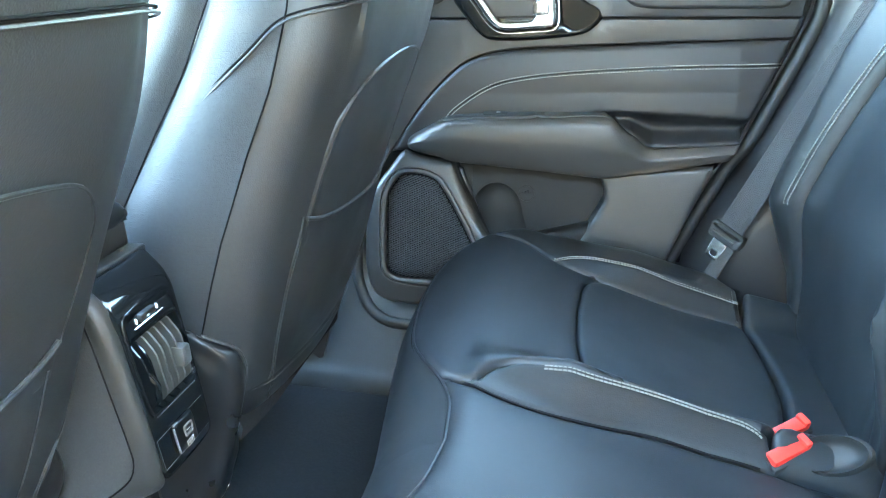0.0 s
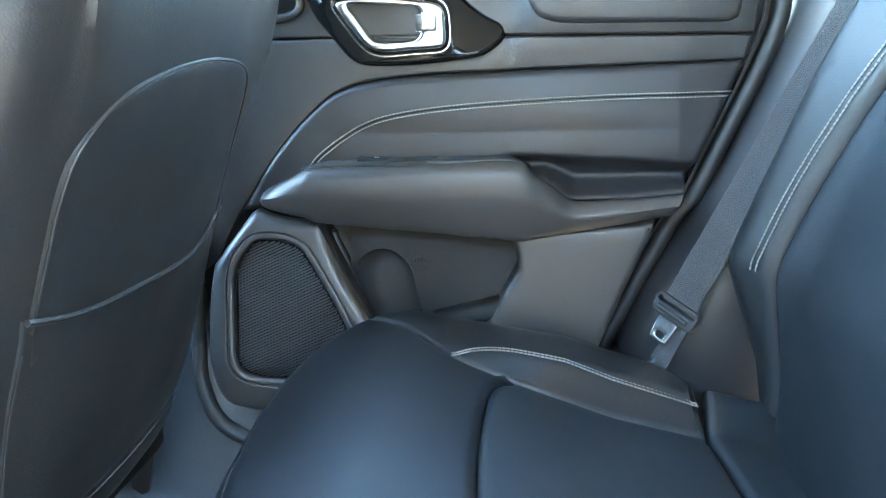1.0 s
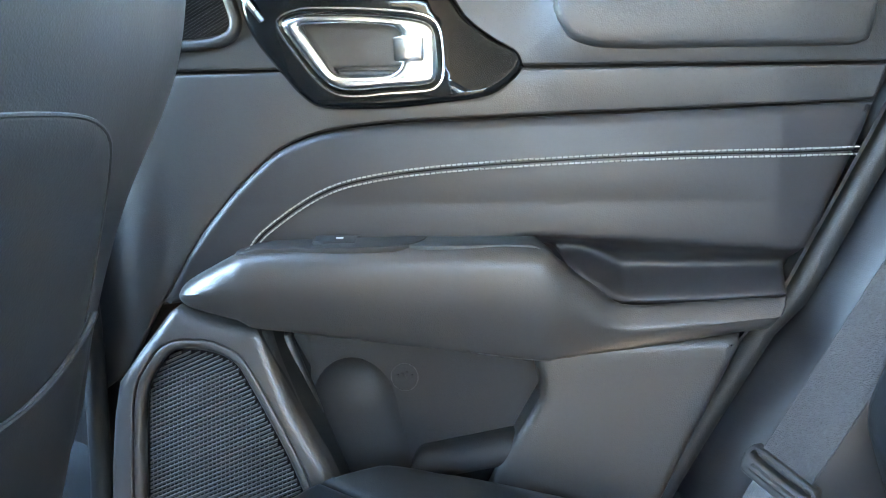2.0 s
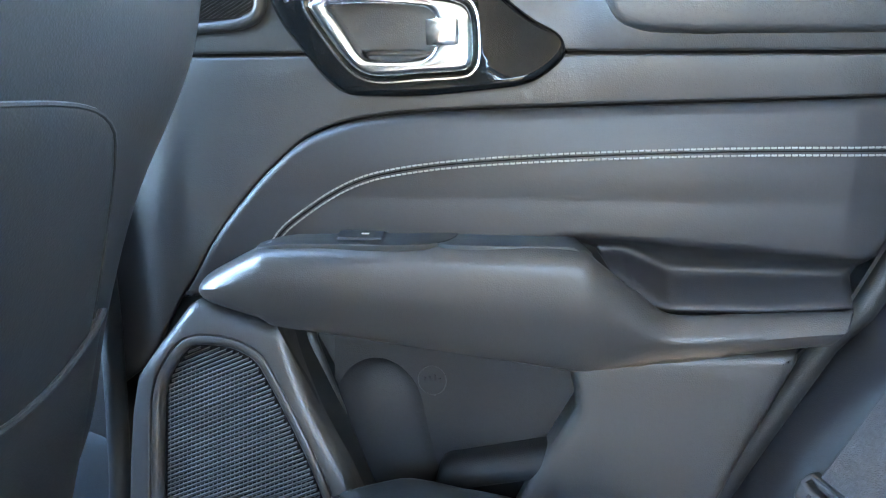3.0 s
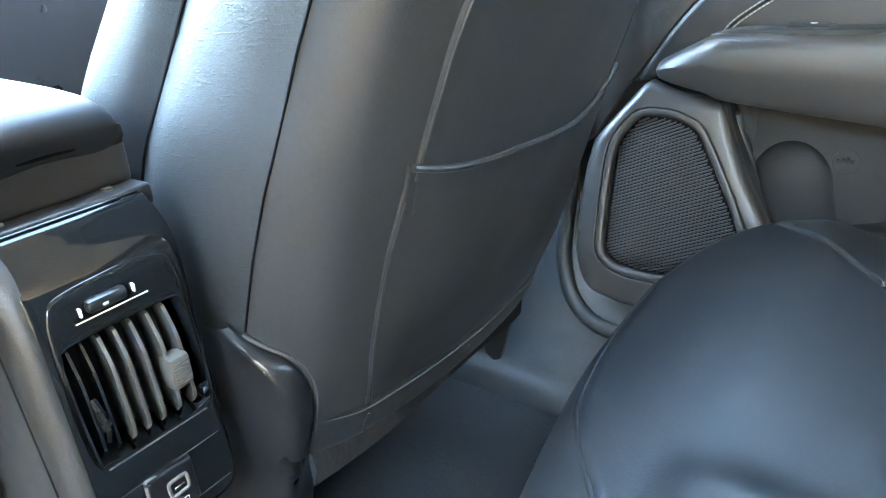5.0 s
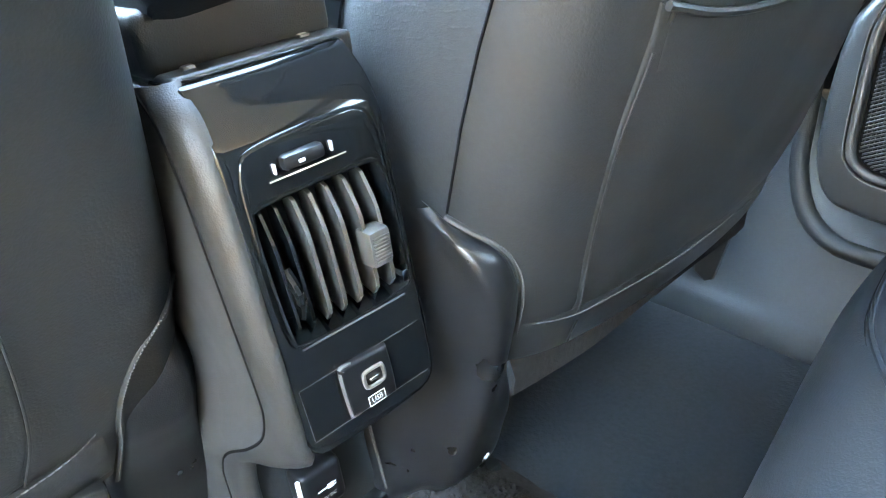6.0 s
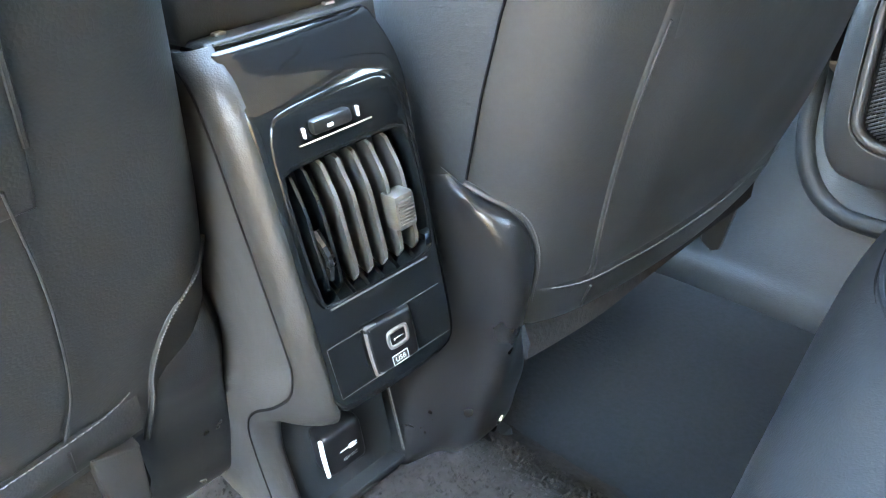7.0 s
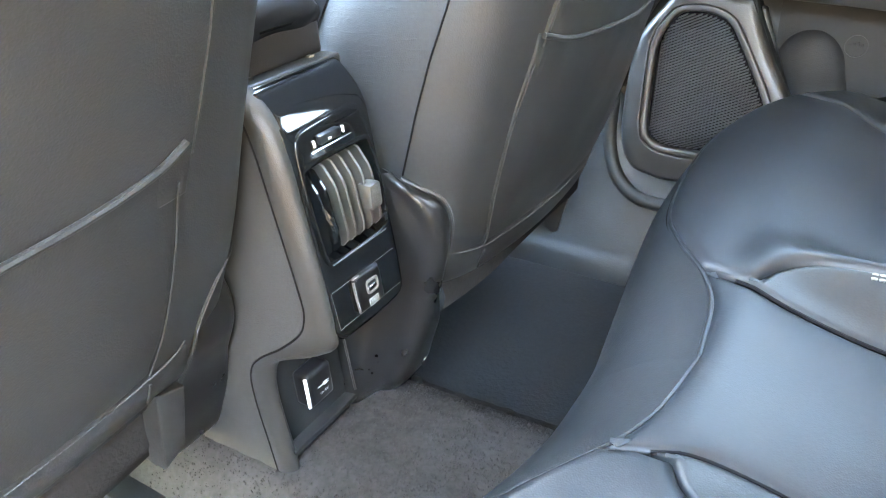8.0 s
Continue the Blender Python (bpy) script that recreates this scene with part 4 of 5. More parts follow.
out = np.vstack([SEAM + np.array((-0.0016, 0)), line([(-0.50, 0.08), (-0.80, 0.08), (-0.80, 0.50), (-0.44, 0.508)], 0.02)])
part("side_panel", pad(out, lambda u, v, h: (u, side_y(v) + 0.0007 - h, v), 0.0004, 0.0004, 0.02), SUEDE_GREY, console, "matt grey side panel")
part("side_seam", tube([(x - 0.0009, side_y(z) + 0.0002, z) for x, z in SEAM], 0.0011, 6, up=(0, 1, 0)), GROOVE, console, "dark seam of the side panel")
part("top_lip", block(-0.475, -0.4205, 0.630, 0.747, 0.498, 0.5135, 0.003, 3), CONSOLE, console, "grained lip below the lid")
for y in (0.647, 0.722):
    part("rubber_stop", block(-0.438, -0.432, y - 0.004, y + 0.004, 0.511, 0.5155, 0.0015, 2), SATIN_LIGHT, console, "small pale rubber stop")
# gloss panel
PAN = [(0.290, -0.368), (0.33, -0.372), (0.36, -0.376), (0.42, -0.384), (0.484, -0.394)]


def panel(y, z, h):
    x = float(np.interp(z, [p[0] for p in PAN], [p[1] for p in PAN]))
    if z > 0.468:                      # the top rolls over towards the lid
        x -= 0.85 * ((z - 0.468) ** 2 / 0.056 if z < 0.496 else z - 0.482)
    return x + h, y, z + 0.0 * h


pan_out = np.vstack([curve([(0.628, 0.509), (0.628, 0.485), (0.627, 0.40), (0.6255, 0.31), (0.628, 0.295), (0.634, 0.2885)], 34), curve([(0.640, 0.287), (0.68, 0.285), (0.715, 0.2865)], 14), curve([(0.722, 0.289), (0.728, 0.298), (0.730, 0.33), (0.733, 0.42), (0.737, 0.485), (0.736, 0.509)], 34), line([(0.733, 0.511), (0.631, 0.511)], 0.008)])
vent_out = curve([(0.648, 0.444), (0.716, 0.444), (0.724, 0.437), (0.726, 0.42), (0.724, 0.372), (0.717, 0.3625), (0.68, 0.3605), (0.644, 0.3625), (0.637, 0.371), (0.636, 0.41), (0.639, 0.438)], 70, True)
module = curve([(0.650, 0.4765), (0.700, 0.4795), (0.720, 0.478), (0.7285, 0.468), (0.7295, 0.44), (0.727, 0.372), (0.719, 0.3605), (0.68, 0.3585), (0.643, 0.3605), (0.635, 0.370), (0.634, 0.44), (0.638, 0.468)], 90, True)
module = module if area2(module) > 0 else module[::-1]
vo = vent_out if area2(vent_out) > 0 else vent_out[::-1]
face = part("vent_panel", pad(pan_out, panel, 0.004, 0.004, 0.005, holes=[vo], back=-0.03), GLOSS, console, "gloss black vent panel")
part("panel_edge", tube([panel(y, z, 0.0005) for y, z in pan_out], 0.0009, 6, True, up=(1, 0, 0)), GLOSS, face, "thin gloss edge")
duct = part("vent_duct", pad(inset(vo, -0.001), lambda y, z, h: panel(y, z, h - 0.028), 0.0, 0.0005, 0.012, back=-0.004), BLACK, console, "dark air duct")
part("vent_frame", pad(module, panel, 0.0052, 0.0026, 0.005, holes=[vo], back=0.002, steps=4), GLOSS, face, "raised gloss frame of the vent")
for i, y in enumerate((0.6400, 0.6497, 0.6612, 0.6722, 0.6838, 0.6965, 0.7090)):
    side = line([(-0.020, 0.442), (0.001, 0.4405), (0.0105, 0.4275), (0.0125, 0.421), (0.0125, 0.382), (0.010, 0.3745), (0.001, 0.3665), (-0.020, 0.365)], 0.008)
    k = 0.0010 if i < 2 else 0.0013
    rows = [[panel(y - k + 0.26 * (0.0125 - h), z, h), panel(y + k + 0.26 * (0.0125 - h), z, h)] for h, z in side]
    n = len(rows)
    verts = [p for r in rows for p in r]
    faces = [(2 * a, 2 * a + 1, 2 * b + 1, 2 * b) for a, b in zip(range(n), [*range(1, n), 0])] + [tuple(range(0, 2 * n, 2)), tuple(range(1, 2 * n, 2))]
    # first two vanes are black: a dark reflection put into their colour
    part("vane", (verts, faces), SATIN if i > 1 else GLOSS, duct, "grey air vane" if i > 1 else "air vane blackened for its dark reflection", sharp=25)
sl = part("vent_slider", block(-0.378, -0.3625, 0.6935, 0.7095, 0.389, 0.413, 0.003), SATIN, duct, "grey ribbed slider")
part("slider_ribs", join(*[block(-0.3628, -0.3618, 0.6955, 0.7075, 0.3925 + 0.0022 * k, 0.3937 + 0.0022 * k, 0.0003, 1) for k in range(8)]), SATIN, sl)
# small chrome block stands in for a glint at the vent's corner
part("corner_glint", block(-0.3785, -0.3705, 0.7185, 0.7235, 0.366, 0.3745, 0.001, 2), CHROME, face, "chrome block for the glint at the vent corner")
part("cross_vane", tube([panel(0.642, 0.437, -0.02), panel(0.722, 0.437, -0.02)], 0.0015, 6), GLOSS, duct)
part("small_knob", tube(curve([panel(0.645, 0.381, 0.009), panel(0.644, 0.396, 0.016), panel(0.643, 0.410, 0.009)], 10), 0.0032, 8, up=(0, 1, 0)), GLOSS, duct, "gloss knob")
wheel = part("thumb_wheel", block(-0.396, -0.3805, 0.661, 0.6885, 0.459, 0.4680, 0.003), PLASTIC, face, "ribbed thumb wheel")
part("wheel_dot", block(-0.3808, -0.3799, 0.670, 0.674, 0.4618, 0.4638, 0.0003, 1), WHITE, wheel, "white mark")
part("mark_closed", block(-0.3915, -0.3832, 0.6560, 0.6575, 0.459, 0.465, 0.0004, 1), WHITE, face, "white mark")
part("mark_open", block(-0.3915, -0.3832, 0.6935, 0.6950, 0.460, 0.466, 0.0004, 1), WHITE, face, "white mark")
part("header_line", tube([panel(0.652, 0.4558, 0.0056), panel(0.703, 0.4562, 0.0056)], 0.0007, 5), CHROME, face, "thin bright line")
part("vent_lower_line", tube([panel(0.640, 0.3600, 0.0062), panel(0.717, 0.3592, 0.0062)], 0.0006, 5), SATIN, face, "thin bright line")
part("split_line", join(tube([panel(0.631, 0.3365, 0.0041), panel(0.722, 0.3365, 0.0041)], 0.00025, 4), tube([panel(0.6305, 0.336, 0.0041), panel(0.631, 0.301, 0.0041)], 0.00025, 4), tube([panel(0.631, 0.3, 0.0041), panel(0.722, 0.2995, 0.0041)], 0.00025, 4)), SATIN, face, "fine joint line")
usb_out = curve([(0.6572, 0.334), (0.6575, 0.3065), (0.661, 0.3025), (0.689, 0.3015), (0.693, 0.305), (0.6932, 0.3325), (0.690, 0.336), (0.661, 0.3375)], 60, True)
usb = part("usb_plate", pad(usb_out, panel, 0.0085, 0.0025, 0.01), PLATE, console, "black socket plate")
uo = usb_out if area2(usb_out) > 0 else usb_out[::-1]
part("plate_edge", tube([panel(y, z, 0.0065) for y, z in inset(uo, 0.0002) if y < 0.666], 0.0013, 6, up=(1, 0, 0)), SATIN_LIGHT, usb, "light strip along the left edge")
us = curve([(0.670, 0.326), (0.670, 0.318), (0.673, 0.315), (0.684, 0.315), (0.687, 0.318), (0.687, 0.326), (0.684, 0.3285), (0.673, 0.3285)], 40, True)
us = us if area2(us) > 0 else us[::-1]
part("usb_rim", pad(us, panel, 0.0098, 0.001, 0.004, holes=[inset(us, 0.0026)], back=0.007), SATIN_LIGHT, usb, "light grey rim")
part("usb_port", block(-0.3640, -0.3612, 0.6745, 0.6825, 0.3200, 0.3222, 0.0003, 1), STEEL, usb, "steel port tongue")


def writing(name, text, size, place, mat, parent, label):
    """Flat letters; place(a, b) lays letter coordinates into the world."""
    data = bpy.data.curves.new(name, "FONT")
    data.body, data.size, data.align_x, data.align_y = text, size, "CENTER", "CENTER"
    data.resolution_u = 2
    tmp = new("letters_tmp", data)
    me = bpy.data.meshes.new_from_object(tmp.evaluated_get(bpy.context.evaluated_depsgraph_get()))
    geo = [place(v.co.x, v.co.y) for v in me.vertices], [tuple(p.vertices) for p in me.polygons]
    bpy.data.objects.remove(tmp)
    bpy.data.meshes.remove(me)
    return part(name, geo, mat, parent, label, False)


writing("usb_writing", "USB", 0.0050, lambda a, b: panel(0.6768 + a, 0.3068 + b, 0.0090), WHITE, usb, "white letters USB")
box = line([(0.6706, 0.3035), (0.6830, 0.3035), (0.6830, 0.3101), (0.6706, 0.3101), (0.6706, 0.3035)], 0.003)
part("writing_frame", tube([panel(y, z, 0.0088) for y, z in box], 0.0003, 4, up=(1, 0, 0)), WHITE, usb, "white frame round the letters")
# lower socket
part("socket_bay", surface([[(-0.452, y, 0.262), (-0.4610, y, 0.236), (-0.4605, y, 0.18), (-0.4580, y, 0.128), (-0.455, y, 0.09)] for y in (0.619, 0.64, 0.70, 0.719)], 10, 14), BLACK, console, "dark socket bay")
part("bay_floor", block(-0.462, -0.444, 0.617, 0.720, 0.126, 0.133, 0.002), BLACK, console, "dark lower edge of the bay")
plug = part("socket_cover", block(-0.458, -0.434, 0.643, 0.680, 0.171, 0.213, 0.006, 3), PLATE, console, "black socket cover")
part("cover_edge", tube(curve([(-0.4375, 0.6428, 0.174), (-0.4365, 0.6420, 0.193), (-0.4375, 0.6428, 0.210)], 20), 0.0020, 6, up=(1, 0, 0)), WHITE, plug, "white strip along the left edge")
writing("socket_writing", "12V DC", 0.0042, lambda a, b: (-0.4336, 0.663 + a, 0.1835 + b), WHITE, plug, "white letters 12V DC")
part("plug_symbol", join(block(-0.4340, -0.4335, 0.6635, 0.6690, 0.1900, 0.1945, 0.0002, 1), block(-0.4340, -0.4335, 0.6550, 0.6635, 0.1917, 0.1928, 0.0002, 1), block(-0.4340, -0.4335, 0.6690, 0.6715, 0.1907, 0.1914, 0.0001, 1), block(-0.4340, -0.4335, 0.6690, 0.6715, 0.1929, 0.1936, 0.0001, 1)), WHITE, plug, "white plug symbol")
part("bay_edge", tube([(-0.452, 0.7185, 0.262), (-0.444, 0.7190, 0.140)], 0.0014, 6), SATIN, console, "pale edge of the bay")
# armrest lid
lid = thing("console_armrest", (-0.6, MID, 0.51), "padded black leather armrest lid on the console", "armrest")
lid_rows = []
for x, zb, zt, w in ((-0.420, 0.540, 0.5405, 0.050), (-0.412, 0.543, 0.552, 0.0535), (-0.413, 0.544, 0.563, 0.054), (-0.424, 0.545, 0.574, 0.054), (-0.45, 0.545, 0.581, 0.054), (-0.55, 0.545, 0.585, 0.054), (-0.68, 0.545, 0.583, 0.054), (-0.735, 0.545, 0.572, 0.052), (-0.75, 0.543, 0.55, 0.046)):
    x -= 0.020
    lid_rows.append([(x, MID - w, zb), (x, MID - w + 0.001, zb + 0.6 * (zt - zb)), (x, MID - w + 0.016, zt - 0.003), (x, MID, zt), (x, MID + w - 0.016, zt - 0.003), (x, MID + w - 0.001, zb + 0.6 * (zt - zb)), (x, MID + w, zb)])
part("lid_pad", surface(lid_rows, 50, 40), LEATHER_SOFT, lid, "padded leather lid")
for off in (-0.003, 0.003):
    part("stitching", stitches([(x, MID - 0.046 + off * 0.3, 0.5725 + off) for x in np.linspace(-0.70, -0.445, 30)], (0, -0.5, 0.8), 0.0062, 0.0046, 0.0008), THREAD, lid, "row of pale thread stitching")
part("lid_rear", block(-0.74, -0.439, MID - 0.062, MID + 0.060, 0.509, 0.547, 0.008, 3), CONSOLE, lid, "grained rear face of the lid")
part("lid_seam", tube([(-0.4365, y, 0.5465) for y in np.linspace(MID - 0.05, MID + 0.05, 12)], 0.002, 6), GROOVE, lid, "dark seam")

# ---- mat ----
mat_out = np.vstack([curve([(-0.62, 0.84), (-0.40, 0.835), (-0.05, 0.84)], 10), line([(-0.02, 0.85), (-0.02, 1.225)], 0.03), line([(-0.05, 1.234), (-0.30, 1.236), (-0.50, 1.248), (-0.62, 1.248)], 0.03)])
single("floor_mat", pad(mat_out, lambda u, v, h: (u, v, 0.012 + h), 0.010, 0.005, 0.03), MAT, "black textile mat in the rear footwell", "floor mat")

# ---- rear bench ----
bench = thing("rear_bench_seat", (0.1, MID, 0.0), "black leather rear bench seat with piping and grey stitching", "car seat")
C0 = 1.015
BMID = 0.655                    # middle of the bench's centre place


def other_side(geo):
    """The same shape on the other half of the bench."""
    return [(x, 2 * BMID - y, z) for x, y, z in geo[0]], [tuple(reversed(f)) for f in geo[1]]


def cushion_z(x, y):
    """Height of the bench over (x, y)."""
    s = abs(y - BMID) - (MID - BMID)
    base = 0.352 - 0.33 * max(0.0, x + 0.05) + 0.10 * max(0, x - 0.2)
    base -= 0.30 * max(0.0, -0.10 - x) ** 1.2
    d = s - 0.327
    rise = max(0.0, min(1.0, (d - 0.132) / 0.06))
    rise = rise * rise * (3 - 2 * rise)
    fall = max(0.0, (d - 0.235) / 0.08)
    ramp = min(1, max(0, (x + 0.005) / 0.15))
    bol = 0.030 * rise * (1 - min(1, fall) ** 2) * ramp
    ramp = min(1, max(0, (x + 0.07) / 0.12))
    bol += 0.040 * math.exp(-((s - 0.115) / 0.031) ** 2) * ramp + 0.010 * math.exp(-(max(0.0, s) / 0.06) ** 2) * ramp
    edge = 0.6 * max(0.0, s - 0.585) ** 1.3
    return base + bol - edge


def cush(u, v, h):
    """u along the car, v across."""
    return u, v, cushion_z(u, v) + h


PIPE = curve([(-0.0665, BMID), (-0.0735, 0.713), (-0.083, 0.745), (-0.097, 0.772), (-0.128, 0.82), (-0.150, 0.87), (-0.163, 0.95), (-0.168, 1.05), (-0.160, 1.12), (-0.138, 1.19), (-0.088, 1.25), (0.0, 1.290), (0.10, 1.293), (0.20, 1.280), (0.33, 1.235)], 120)


i0 = int(np.argmin(np.abs(PIPE[:, 1] - 0.768) + np.abs(PIPE[:, 0] + 0.094)))
i1 = int(np.argmin(np.abs(PIPE[:, 1] - 1.235) + np.abs(PIPE[:, 0] + 0.10)))
INNER = curve([tuple(PIPE[i0]), (-0.064, 0.757), (-0.03, 0.746), (0.023, 0.743), (0.076, 0.751), (0.14, 0.763), (0.22, 0.766), (0.27, 0.765)], 50)        # seam to the middle seat
BOL_IN = curve([(-0.052, 0.762), (-0.041, 0.780), (-0.024, 0.792), (0.002, 0.799), (0.075, 0.801), (0.13, 0.805), (0.186, 0.807), (0.24, 0.804), (0.265, 0.794)], 50)          # top of the inner bolster
BOL_OUT = curve([tuple(PIPE[i1]), (-0.035, 1.206), (0.014, 1.172), (0.078, 1.158), (0.15, 1.152), (0.22, 1.149), (0.302, 1.148)], 60)
OUT_STITCH = curve([(0.011, 1.176), (0.036, 1.196), (0.070, 1.206), (0.11, 1.205), (0.16, 1.201), (0.24, 1.194), (0.300, 1.189)], 60)
ROLL = curve([(0.302, 1.146), (0.308, 1.109), (0.316, 1.03), (0.317, 0.947), (0.300, 0.86), (0.268, 0.797)], 30)
PANEL_FRONT = curve([(0.113, 0.8045), (0.080, 0.824), (0.058, 0.90), (0.052, 1.0), (0.056, 1.10), (0.066, 1.138), (0.088, 1.1545)], 40)


def clip_x(c, lo, hi):
    return c[(c[:, 0] >= lo - 1e-6) & (c[:, 0] <= hi + 1e-6)]


SIDES = ((False, "right"), (True, "left"))
for flip, side in SIDES:
    fix = other_side if flip else (lambda g: g)
    front = np.vstack([PIPE[i0:i1 + 1], clip_x(BOL_OUT, -0.09, 0.086), PANEL_FRONT[::-1], clip_x(BOL_IN, -0.062, 0.113)[::-1], INNER[(INNER[:, 0] > PIPE[i0][0] + 0.004) & (INNER[:, 0] < -0.068)][::-1]])
    part("front_pad", fix(pad(front, cush, 0.0105, 0.011, 0.010, back=-0.03, steps=5)), LEATHER_SOFT, bench, "smooth leather front pad")
    centre = np.vstack([PANEL_FRONT, clip_x(BOL_OUT, 0.092, 0.299), ROLL[1:-1], clip_x(BOL_IN, 0.116, 0.262)[::-1]])
    part("centre_panel", fix(pad(centre, cush, 0.010, 0.010, 0.010, back=-0.02, steps=4)), SUEDE, bench, "matt leather centre panel")
    outer = np.vstack([BOL_OUT[::-1], PIPE[i1 + 1:-8], line([tuple(PIPE[-8]), (0.30, 1.215)], 0.012)[1:]])
    part("outer_bolster", fix(pad(outer, cush, 0.010, 0.008, 0.010, back=-0.03, steps=4)), LEATHER, bench, "leather outer bolster")
    inner = np.vstack([clip_x(INNER, -0.066, 0.27), clip_x(BOL_IN, -0.060, 0.265)[::-1]])
    part("inner_bolster", fix(pad(inner, cush, 0.008, 0.007, 0.010, back=-0.02, steps=4)), LEATHER, bench, "leather inner bolster")
    tail = np.vstack([ROLL + np.array((0.0035, 0)), line([(0.270, 0.768), (0.43, 0.768), (0.43, 1.215), (0.312, 1.215), (0.306, 1.16)], 0.012)])
    part("rear_roll", fix(pad(tail, cush, 0.012, 0.012, 0.012, back=-0.02, steps=4)), SUEDE, bench, "leather roll below the backrest")
    for off in (-0.0034, 0.0034):
        a = [(x, y + off - 0.006, cushion_z(x, y - 0.006) + 0.0105) for x, y in OUT_STITCH]
        part("stitching", fix(stitches(a, (0, 0, 1), 0.0052, 0.0040, 0.0012)), BENCH_THREAD, bench, "row of pale thread stitching")
        a = [(x, y + off, cushion_z(x, y) + 0.0088) for x, y in clip_x(BOL_IN, 0.10 if flip else 0.02, 0.262) - np.array((0, 0.008))]
        part("stitching", fix(stitches(a, (0, 0, 1), 0.0052, 0.0040, 0.0012)), BENCH_THREAD, bench, "row of pale thread stitching")
    part("piping", fix(tube([(x, y, cushion_z(x, y) + 0.002) for x, y in PIPE[:-8]], 0.0022, 8)), LEATHER_SOFT, bench, "leather piping")
    part("piping_seam", fix(tube([(x - 0.003, y + 0.002, cushion_z(x, y) - 0.0035) for x, y in PIPE[:-8]], 0.0014, 6)), GROOVE, bench, "dark seam under the piping")
    part("bolster_seam", fix(tube([(x, y, cushion_z(x, y) + 0.0045) for x, y in clip_x(INNER, -0.066, 0.26)], 0.0017, 6)), GROOVE, bench, "dark seam beside the middle seat")
    # front skirt
    rows = []
    for x, y in PIPE[::3]:
        s = min(1, max(0, (y - 0.70) / 0.25))
        xf = -0.165 - 0.035 * s if x < -0.06 and y < 1.2 else x - 0.03
        k = min(1.0, max(0.0, (1.22 - y) / 0.15)) if y > 1.07 else 1
        xf = xf * k + (x - 0.03) * (1 - k) if y > 1.07 else xf
        yo = 0.02 * min(1, max(0, (y - 1.15) / 0.1))
        z = cushion_z(x, y)
        rows.append([(x, y, z), (x - 0.35 * (x - xf), y + yo * 0.5, z - 0.014), (x - 0.8 * (x - xf), y + yo, z - 0.055), (xf, y + yo, z - 0.11), (xf + 0.005, y + yo, z - 0.2), (xf + 0.03, y + yo, z - 0.31)])
    part("front_skirt", fix(surface(rows, 90, 30)), LEATHER, bench, "leather front skirt")
mid_out2 = np.vstack([PIPE[:i0 + 1], clip_x(INNER, -0.10, 0.27), line([(0.30, 0.762), (0.43, 0.762), (0.43, BMID)], 0.012)])
whole = np.vstack([mid_out2, np.stack([mid_out2[::-1][:, 0], 2 * BMID - mid_out2[::-1][:, 1]], 1)])
part("middle_pad", pad(clean(whole, 0.002), cush, 0.006, 0.008, 0.012, back=-0.03, steps=4), LEATHER_SOFT, bench, "smooth leather middle pad")
part("cushion_core", block(-0.05, 0.42, 0.10, 1.276, 0.03, 0.20, 0.02), BLACK, bench, "dark cushion core")

# shallow bowl, black for the shade of the deep hollow behind the buckles
ca, cb = Vector((0.8, -0.30, 0.50)).normalized(), Vector((-0.35, 0.80, 0.45)).normalized()
cn = ca.cross(cb).normalized()
cn = cn if cn.z > 0 else -cn
mid = Vector((0.326, 0.778, 0.291))
rows = [[tuple(mid + ca * (0.036 * k * math.cos(w)) + cb * (0.021 * k * math.sin(w)) + cn * d) for w in np.linspace(0, 2 * math.pi, 32, endpoint=False)] for k, d in ((1.14, -0.006), (1.10, 0.000), (1.02, 0.002), (0.94, -0.002), (0.80, -0.010), (0.5, -0.014), (0.001, -0.015))]
part("buckle_pocket", loft(rows, True), BLACK, bench, "shallow bowl behind the buckles, black for the hollow's shade")

# backrest
def rest_x(z):
    return 0.372 + 0.34 * (z - 0.441) + 0.30 * max(0.0, 0.44 - z)


def rest(u, v, h):
    """u across, v up."""
    s = abs(u - MID)
    d = abs(s - (C0 - MID))
    bol = 0.045 * min(1.0, max(0, (d - 0.12) / 0.10)) ** 1.5 * min(1, max(0, (v - 0.30) / 0.12))
    k = min(1.0, max(0.0, (s - 0.084) / 0.04))
    bol = bol * k * k * (3 - 2 * k) + 0.01 * (1 - k)
    return rest_x(v) + 0.03 - bol - h * 0.95, u, v + 0.3 * h


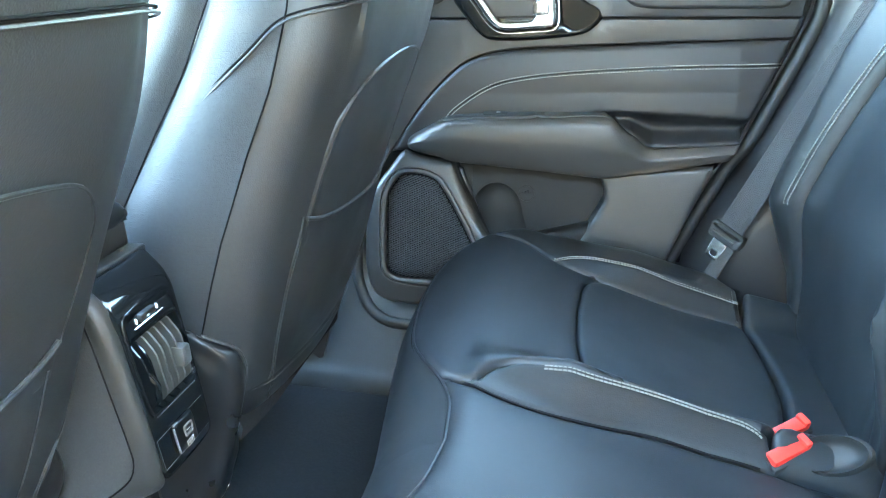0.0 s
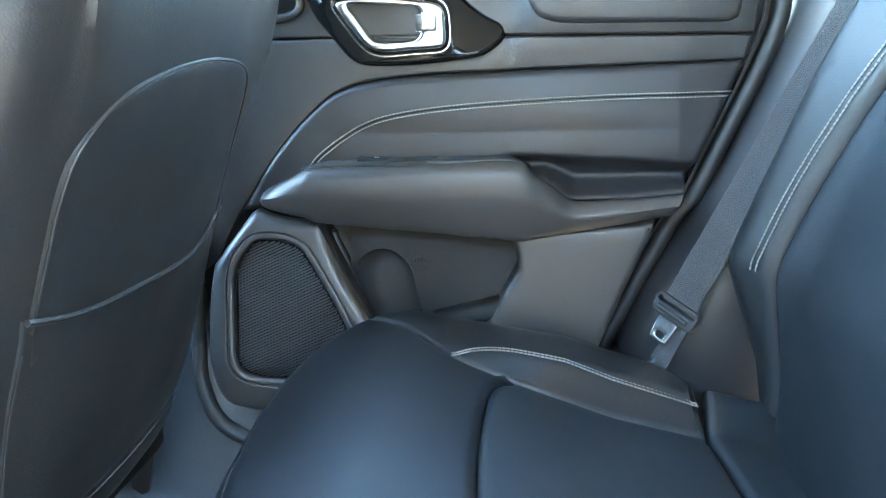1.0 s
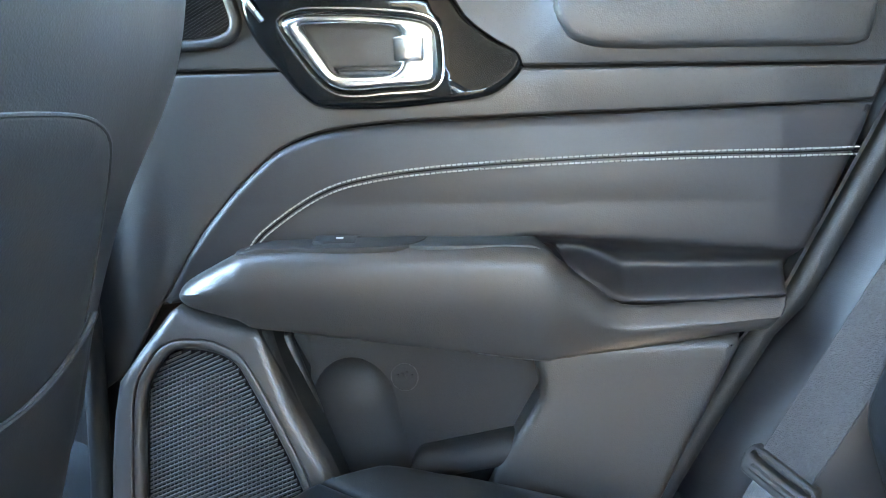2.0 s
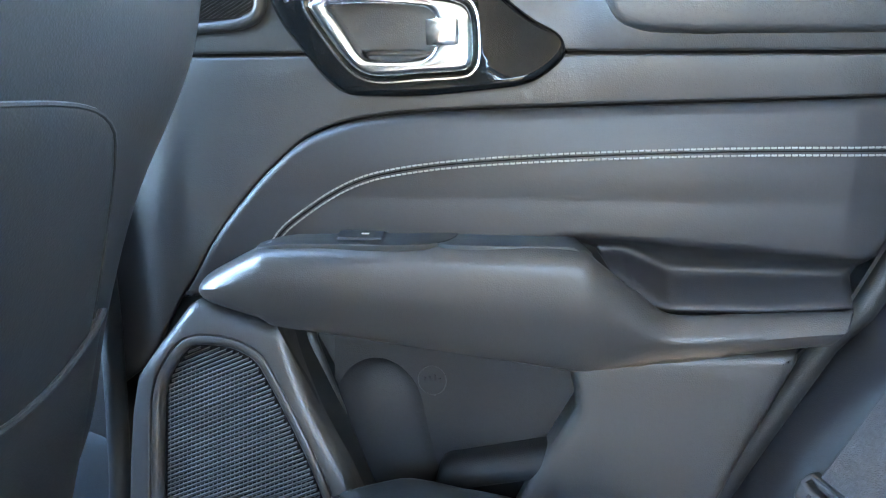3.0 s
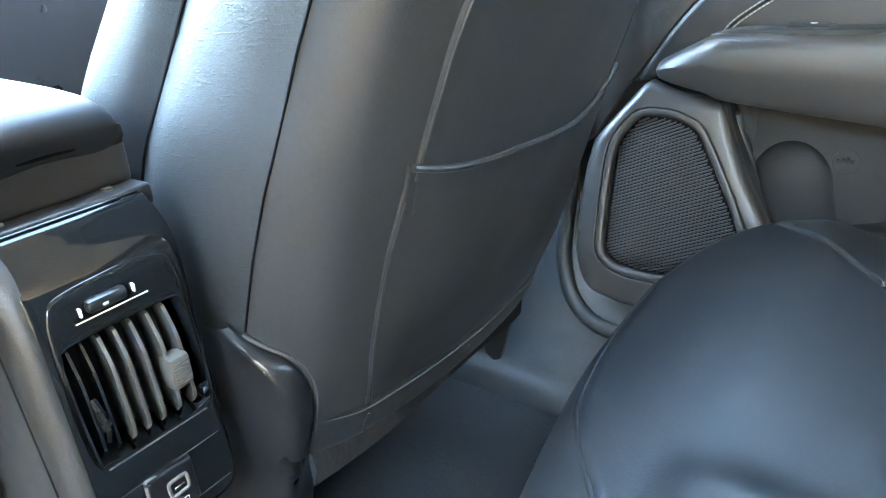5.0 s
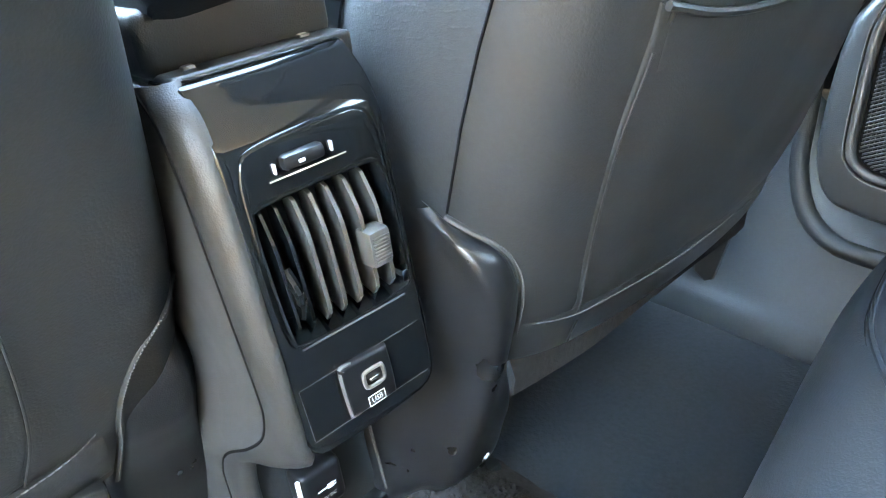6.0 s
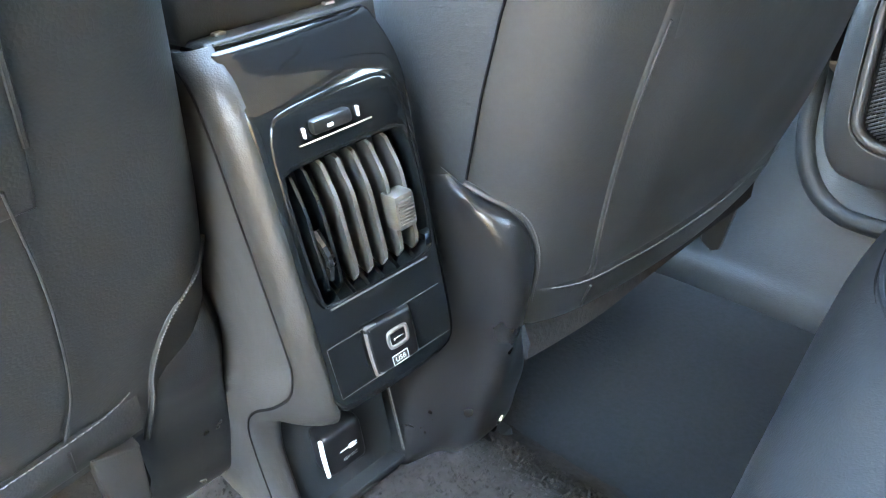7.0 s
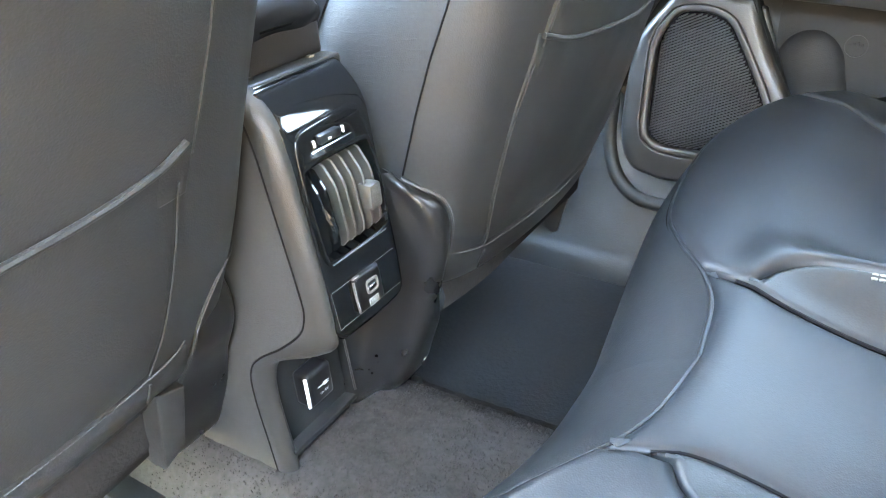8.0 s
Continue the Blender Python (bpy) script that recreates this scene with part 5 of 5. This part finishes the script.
for flip, side in SIDES:
    fix = mirrored if flip else (lambda g: g)
    face_out = np.vstack([curve([(0.85, 0.22), (0.845, 0.40), (0.85, 0.60), (0.87, 0.90)], 40), line([(0.90, 0.92), (1.12, 0.92)], 0.015), curve([(1.135, 0.90), (1.165, 0.68), (1.185, 0.58), (1.195, 0.44), (1.18, 0.22)], 40)])
    part("face_panel", fix(pad(face_out, rest, 0.010, 0.012, 0.014, steps=4)), SUEDE, bench, "matt leather face panel")
    bol_out = np.vstack([curve([(1.182, 0.22), (1.198, 0.44), (1.188, 0.58), (1.168, 0.68), (1.138, 0.90)], 40)[::-1], curve([(1.19, 0.215), (1.262, 0.30), (1.272, 0.44), (1.262, 0.60), (1.240, 0.72), (1.19, 0.92)], 40)])
    part("back_bolster", fix(pad(bol_out, rest, 0.016, 0.018, 0.012, back=-0.10, steps=5)), LEATHER, bench, "leather side bolster")
    inb = np.vstack([curve([(0.842, 0.22), (0.842, 0.40), (0.847, 0.60), (0.867, 0.90)], 40)[::-1], curve([(0.785, 0.215), (0.775, 0.40), (0.775, 0.60), (0.78, 0.92)], 40)])
    part("back_inner_bolster", fix(pad(inb, rest, 0.014, 0.014, 0.012, back=-0.10, steps=5)), LEATHER, bench, "leather inner bolster")
    for off in (0.009, 0.016):
        a = [rest(u + off, v, 0.0168) for u, v in curve([(1.198, 0.43), (1.195, 0.52), (1.184, 0.60), (1.167, 0.67), (1.130, 0.76)], 50)]
        part("stitching", fix(stitches(a, (-1, 0, 0.3), 0.0052, 0.0040, 0.0012)), BENCH_THREAD, bench, "row of pale thread stitching")
part("middle_panel", pad(line([(0.607, 0.22), (0.769, 0.22), (0.772, 0.90), (0.604, 0.90), (0.607, 0.22)], 0.012)[:-1], rest, 0.012, 0.012, 0.014, back=-0.10, steps=4), LEATHER_SOFT, bench, "folded centre armrest face")
part("rest_core", loft([[(rest_x(z) + 0.05, y, z) for y in (0.10, 0.5, 0.9, 1.275)] for z in (0.1, 0.5, 0.95)]), BLACK, bench)

# ---- belts and buckles ----
belt = thing("seat_belt", (0.33, 1.27, 0.3), "grey seat belt hanging at the outer side of the bench", "seat belt")


def strap(a, b, width, side, thick=0.0013, n=30, bow=(0, 0, 0)):
    a, b, side, bow = (np.array(v, float) for v in (a, b, side, bow))
    side = side / np.linalg.norm(side)
    nrm = np.cross(side, b - a)
    nrm /= np.linalg.norm(nrm)
    rows = []
    for t in np.linspace(0, 1, n):
        p = a + (b - a) * t + bow * math.sin(math.pi * t)
        rows.append([tuple(p - side * width / 2), tuple(p - side * width * 0.48 + nrm * thick), tuple(p + side * width * 0.48 + nrm * thick), tuple(p + side * width / 2), tuple(p + side * width * 0.48 - nrm * thick), tuple(p - side * width * 0.48 - nrm * thick)])
    return loft(rows, True, True)


A = np.array((0.68, -0.65, -0.34))
A /= np.linalg.norm(A)
B = np.array((0.450, 0.035, 0.892))
N = np.cross(A, B)
N *= -1 if N[1] > 0 else 1
G = np.array((0.289, 1.283, 0.356))


def at_belt(u, v, h):
    return tuple(G + A * u + B * v + N * h)


part("webbing", strap(at_belt(0, 0.006, 0), (0.600, 1.318, 0.98), 0.047, A), WEB, belt, "grey woven webbing")
part("webbing_ribs", join(*[strap(np.array(at_belt(u, 0.006, 0.0)) + N * 0.0012, np.array((0.600, 1.318, 0.98)) + A * u + N * 0.0012, 0.0016, A, 0.0006, 12) for u in np.arange(-0.021, 0.0215, 0.003)]), WEB, belt, "lengthwise ribs of the webbing")
part("lower_webbing", strap(at_belt(0.012, 0.0, -0.004), at_belt(0.010, -0.12, -0.016), 0.026, A), WEB, belt, "grey woven webbing")
rr = curve([(-0.030, 0.012), (-0.033, 0.0), (-0.029, -0.013), (-0.015, -0.015), (0.015, -0.015), (0.029, -0.013), (0.033, 0.0), (0.030, 0.012), (0.022, 0.0135), (-0.022, 0.0135)], 70, True)
hh = curve([(-0.024, 0.008), (-0.025, 0.003), (0.0, 0.002), (0.025, 0.003), (0.024, 0.008), (0.0, 0.009)], 40, True)
hd = part("belt_tongue", pad(rr, at_belt, 0.007, 0.004, 0.006, holes=[hh], back=-0.006, steps=4), BLACK, belt, "black plastic tongue head")
part("head_bar", tube([at_belt(u, -0.005, 0.007) for u in np.linspace(-0.022, 0.022, 12)], 0.0035, 8), BLACK, hd, "raised bar")
plate = curve([(-0.014, -0.010), (-0.0145, -0.042), (-0.011, -0.046), (0.006, -0.046), (0.0095, -0.042), (0.010, -0.010)], 50, True)
slot = curve([(-0.0075, -0.034), (-0.0075, -0.041), (0.0025, -0.041), (0.0025, -0.034)], 24, True)
part("tongue_plate", pad(plate, at_belt, 0.0015, 0.0008, 0.005, holes=[slot], back=-0.001), STEEL, hd, "polished steel tongue")
for px, py in ((0.274, 0.815), (0.266, 0.774)):
    bk = thing("belt_buckle", (px + 0.02, py + 0.012, 0.20), "black belt buckle with red release button in the bench", "belt buckle", "belt buckles")
    turn = Matrix.Translation((px + 0.020, py + 0.012, 0.281)) @ Euler((radians(16), radians(-14), radians(30))).to_matrix().to_4x4()
    part("housing", moved(block(-0.027, 0.028, -0.0125, 0.0125, -0.07, 0.002, 0.004), turn), BLACK, bk)
    part("button", moved(join(block(-0.024, 0.025, -0.0085, 0.0085, -0.004, 0.010, 0.003), block(0.017, 0.026, -0.0085, 0.0085, 0.004, 0.014, 0.003)), turn), RED, bk, "red release button")
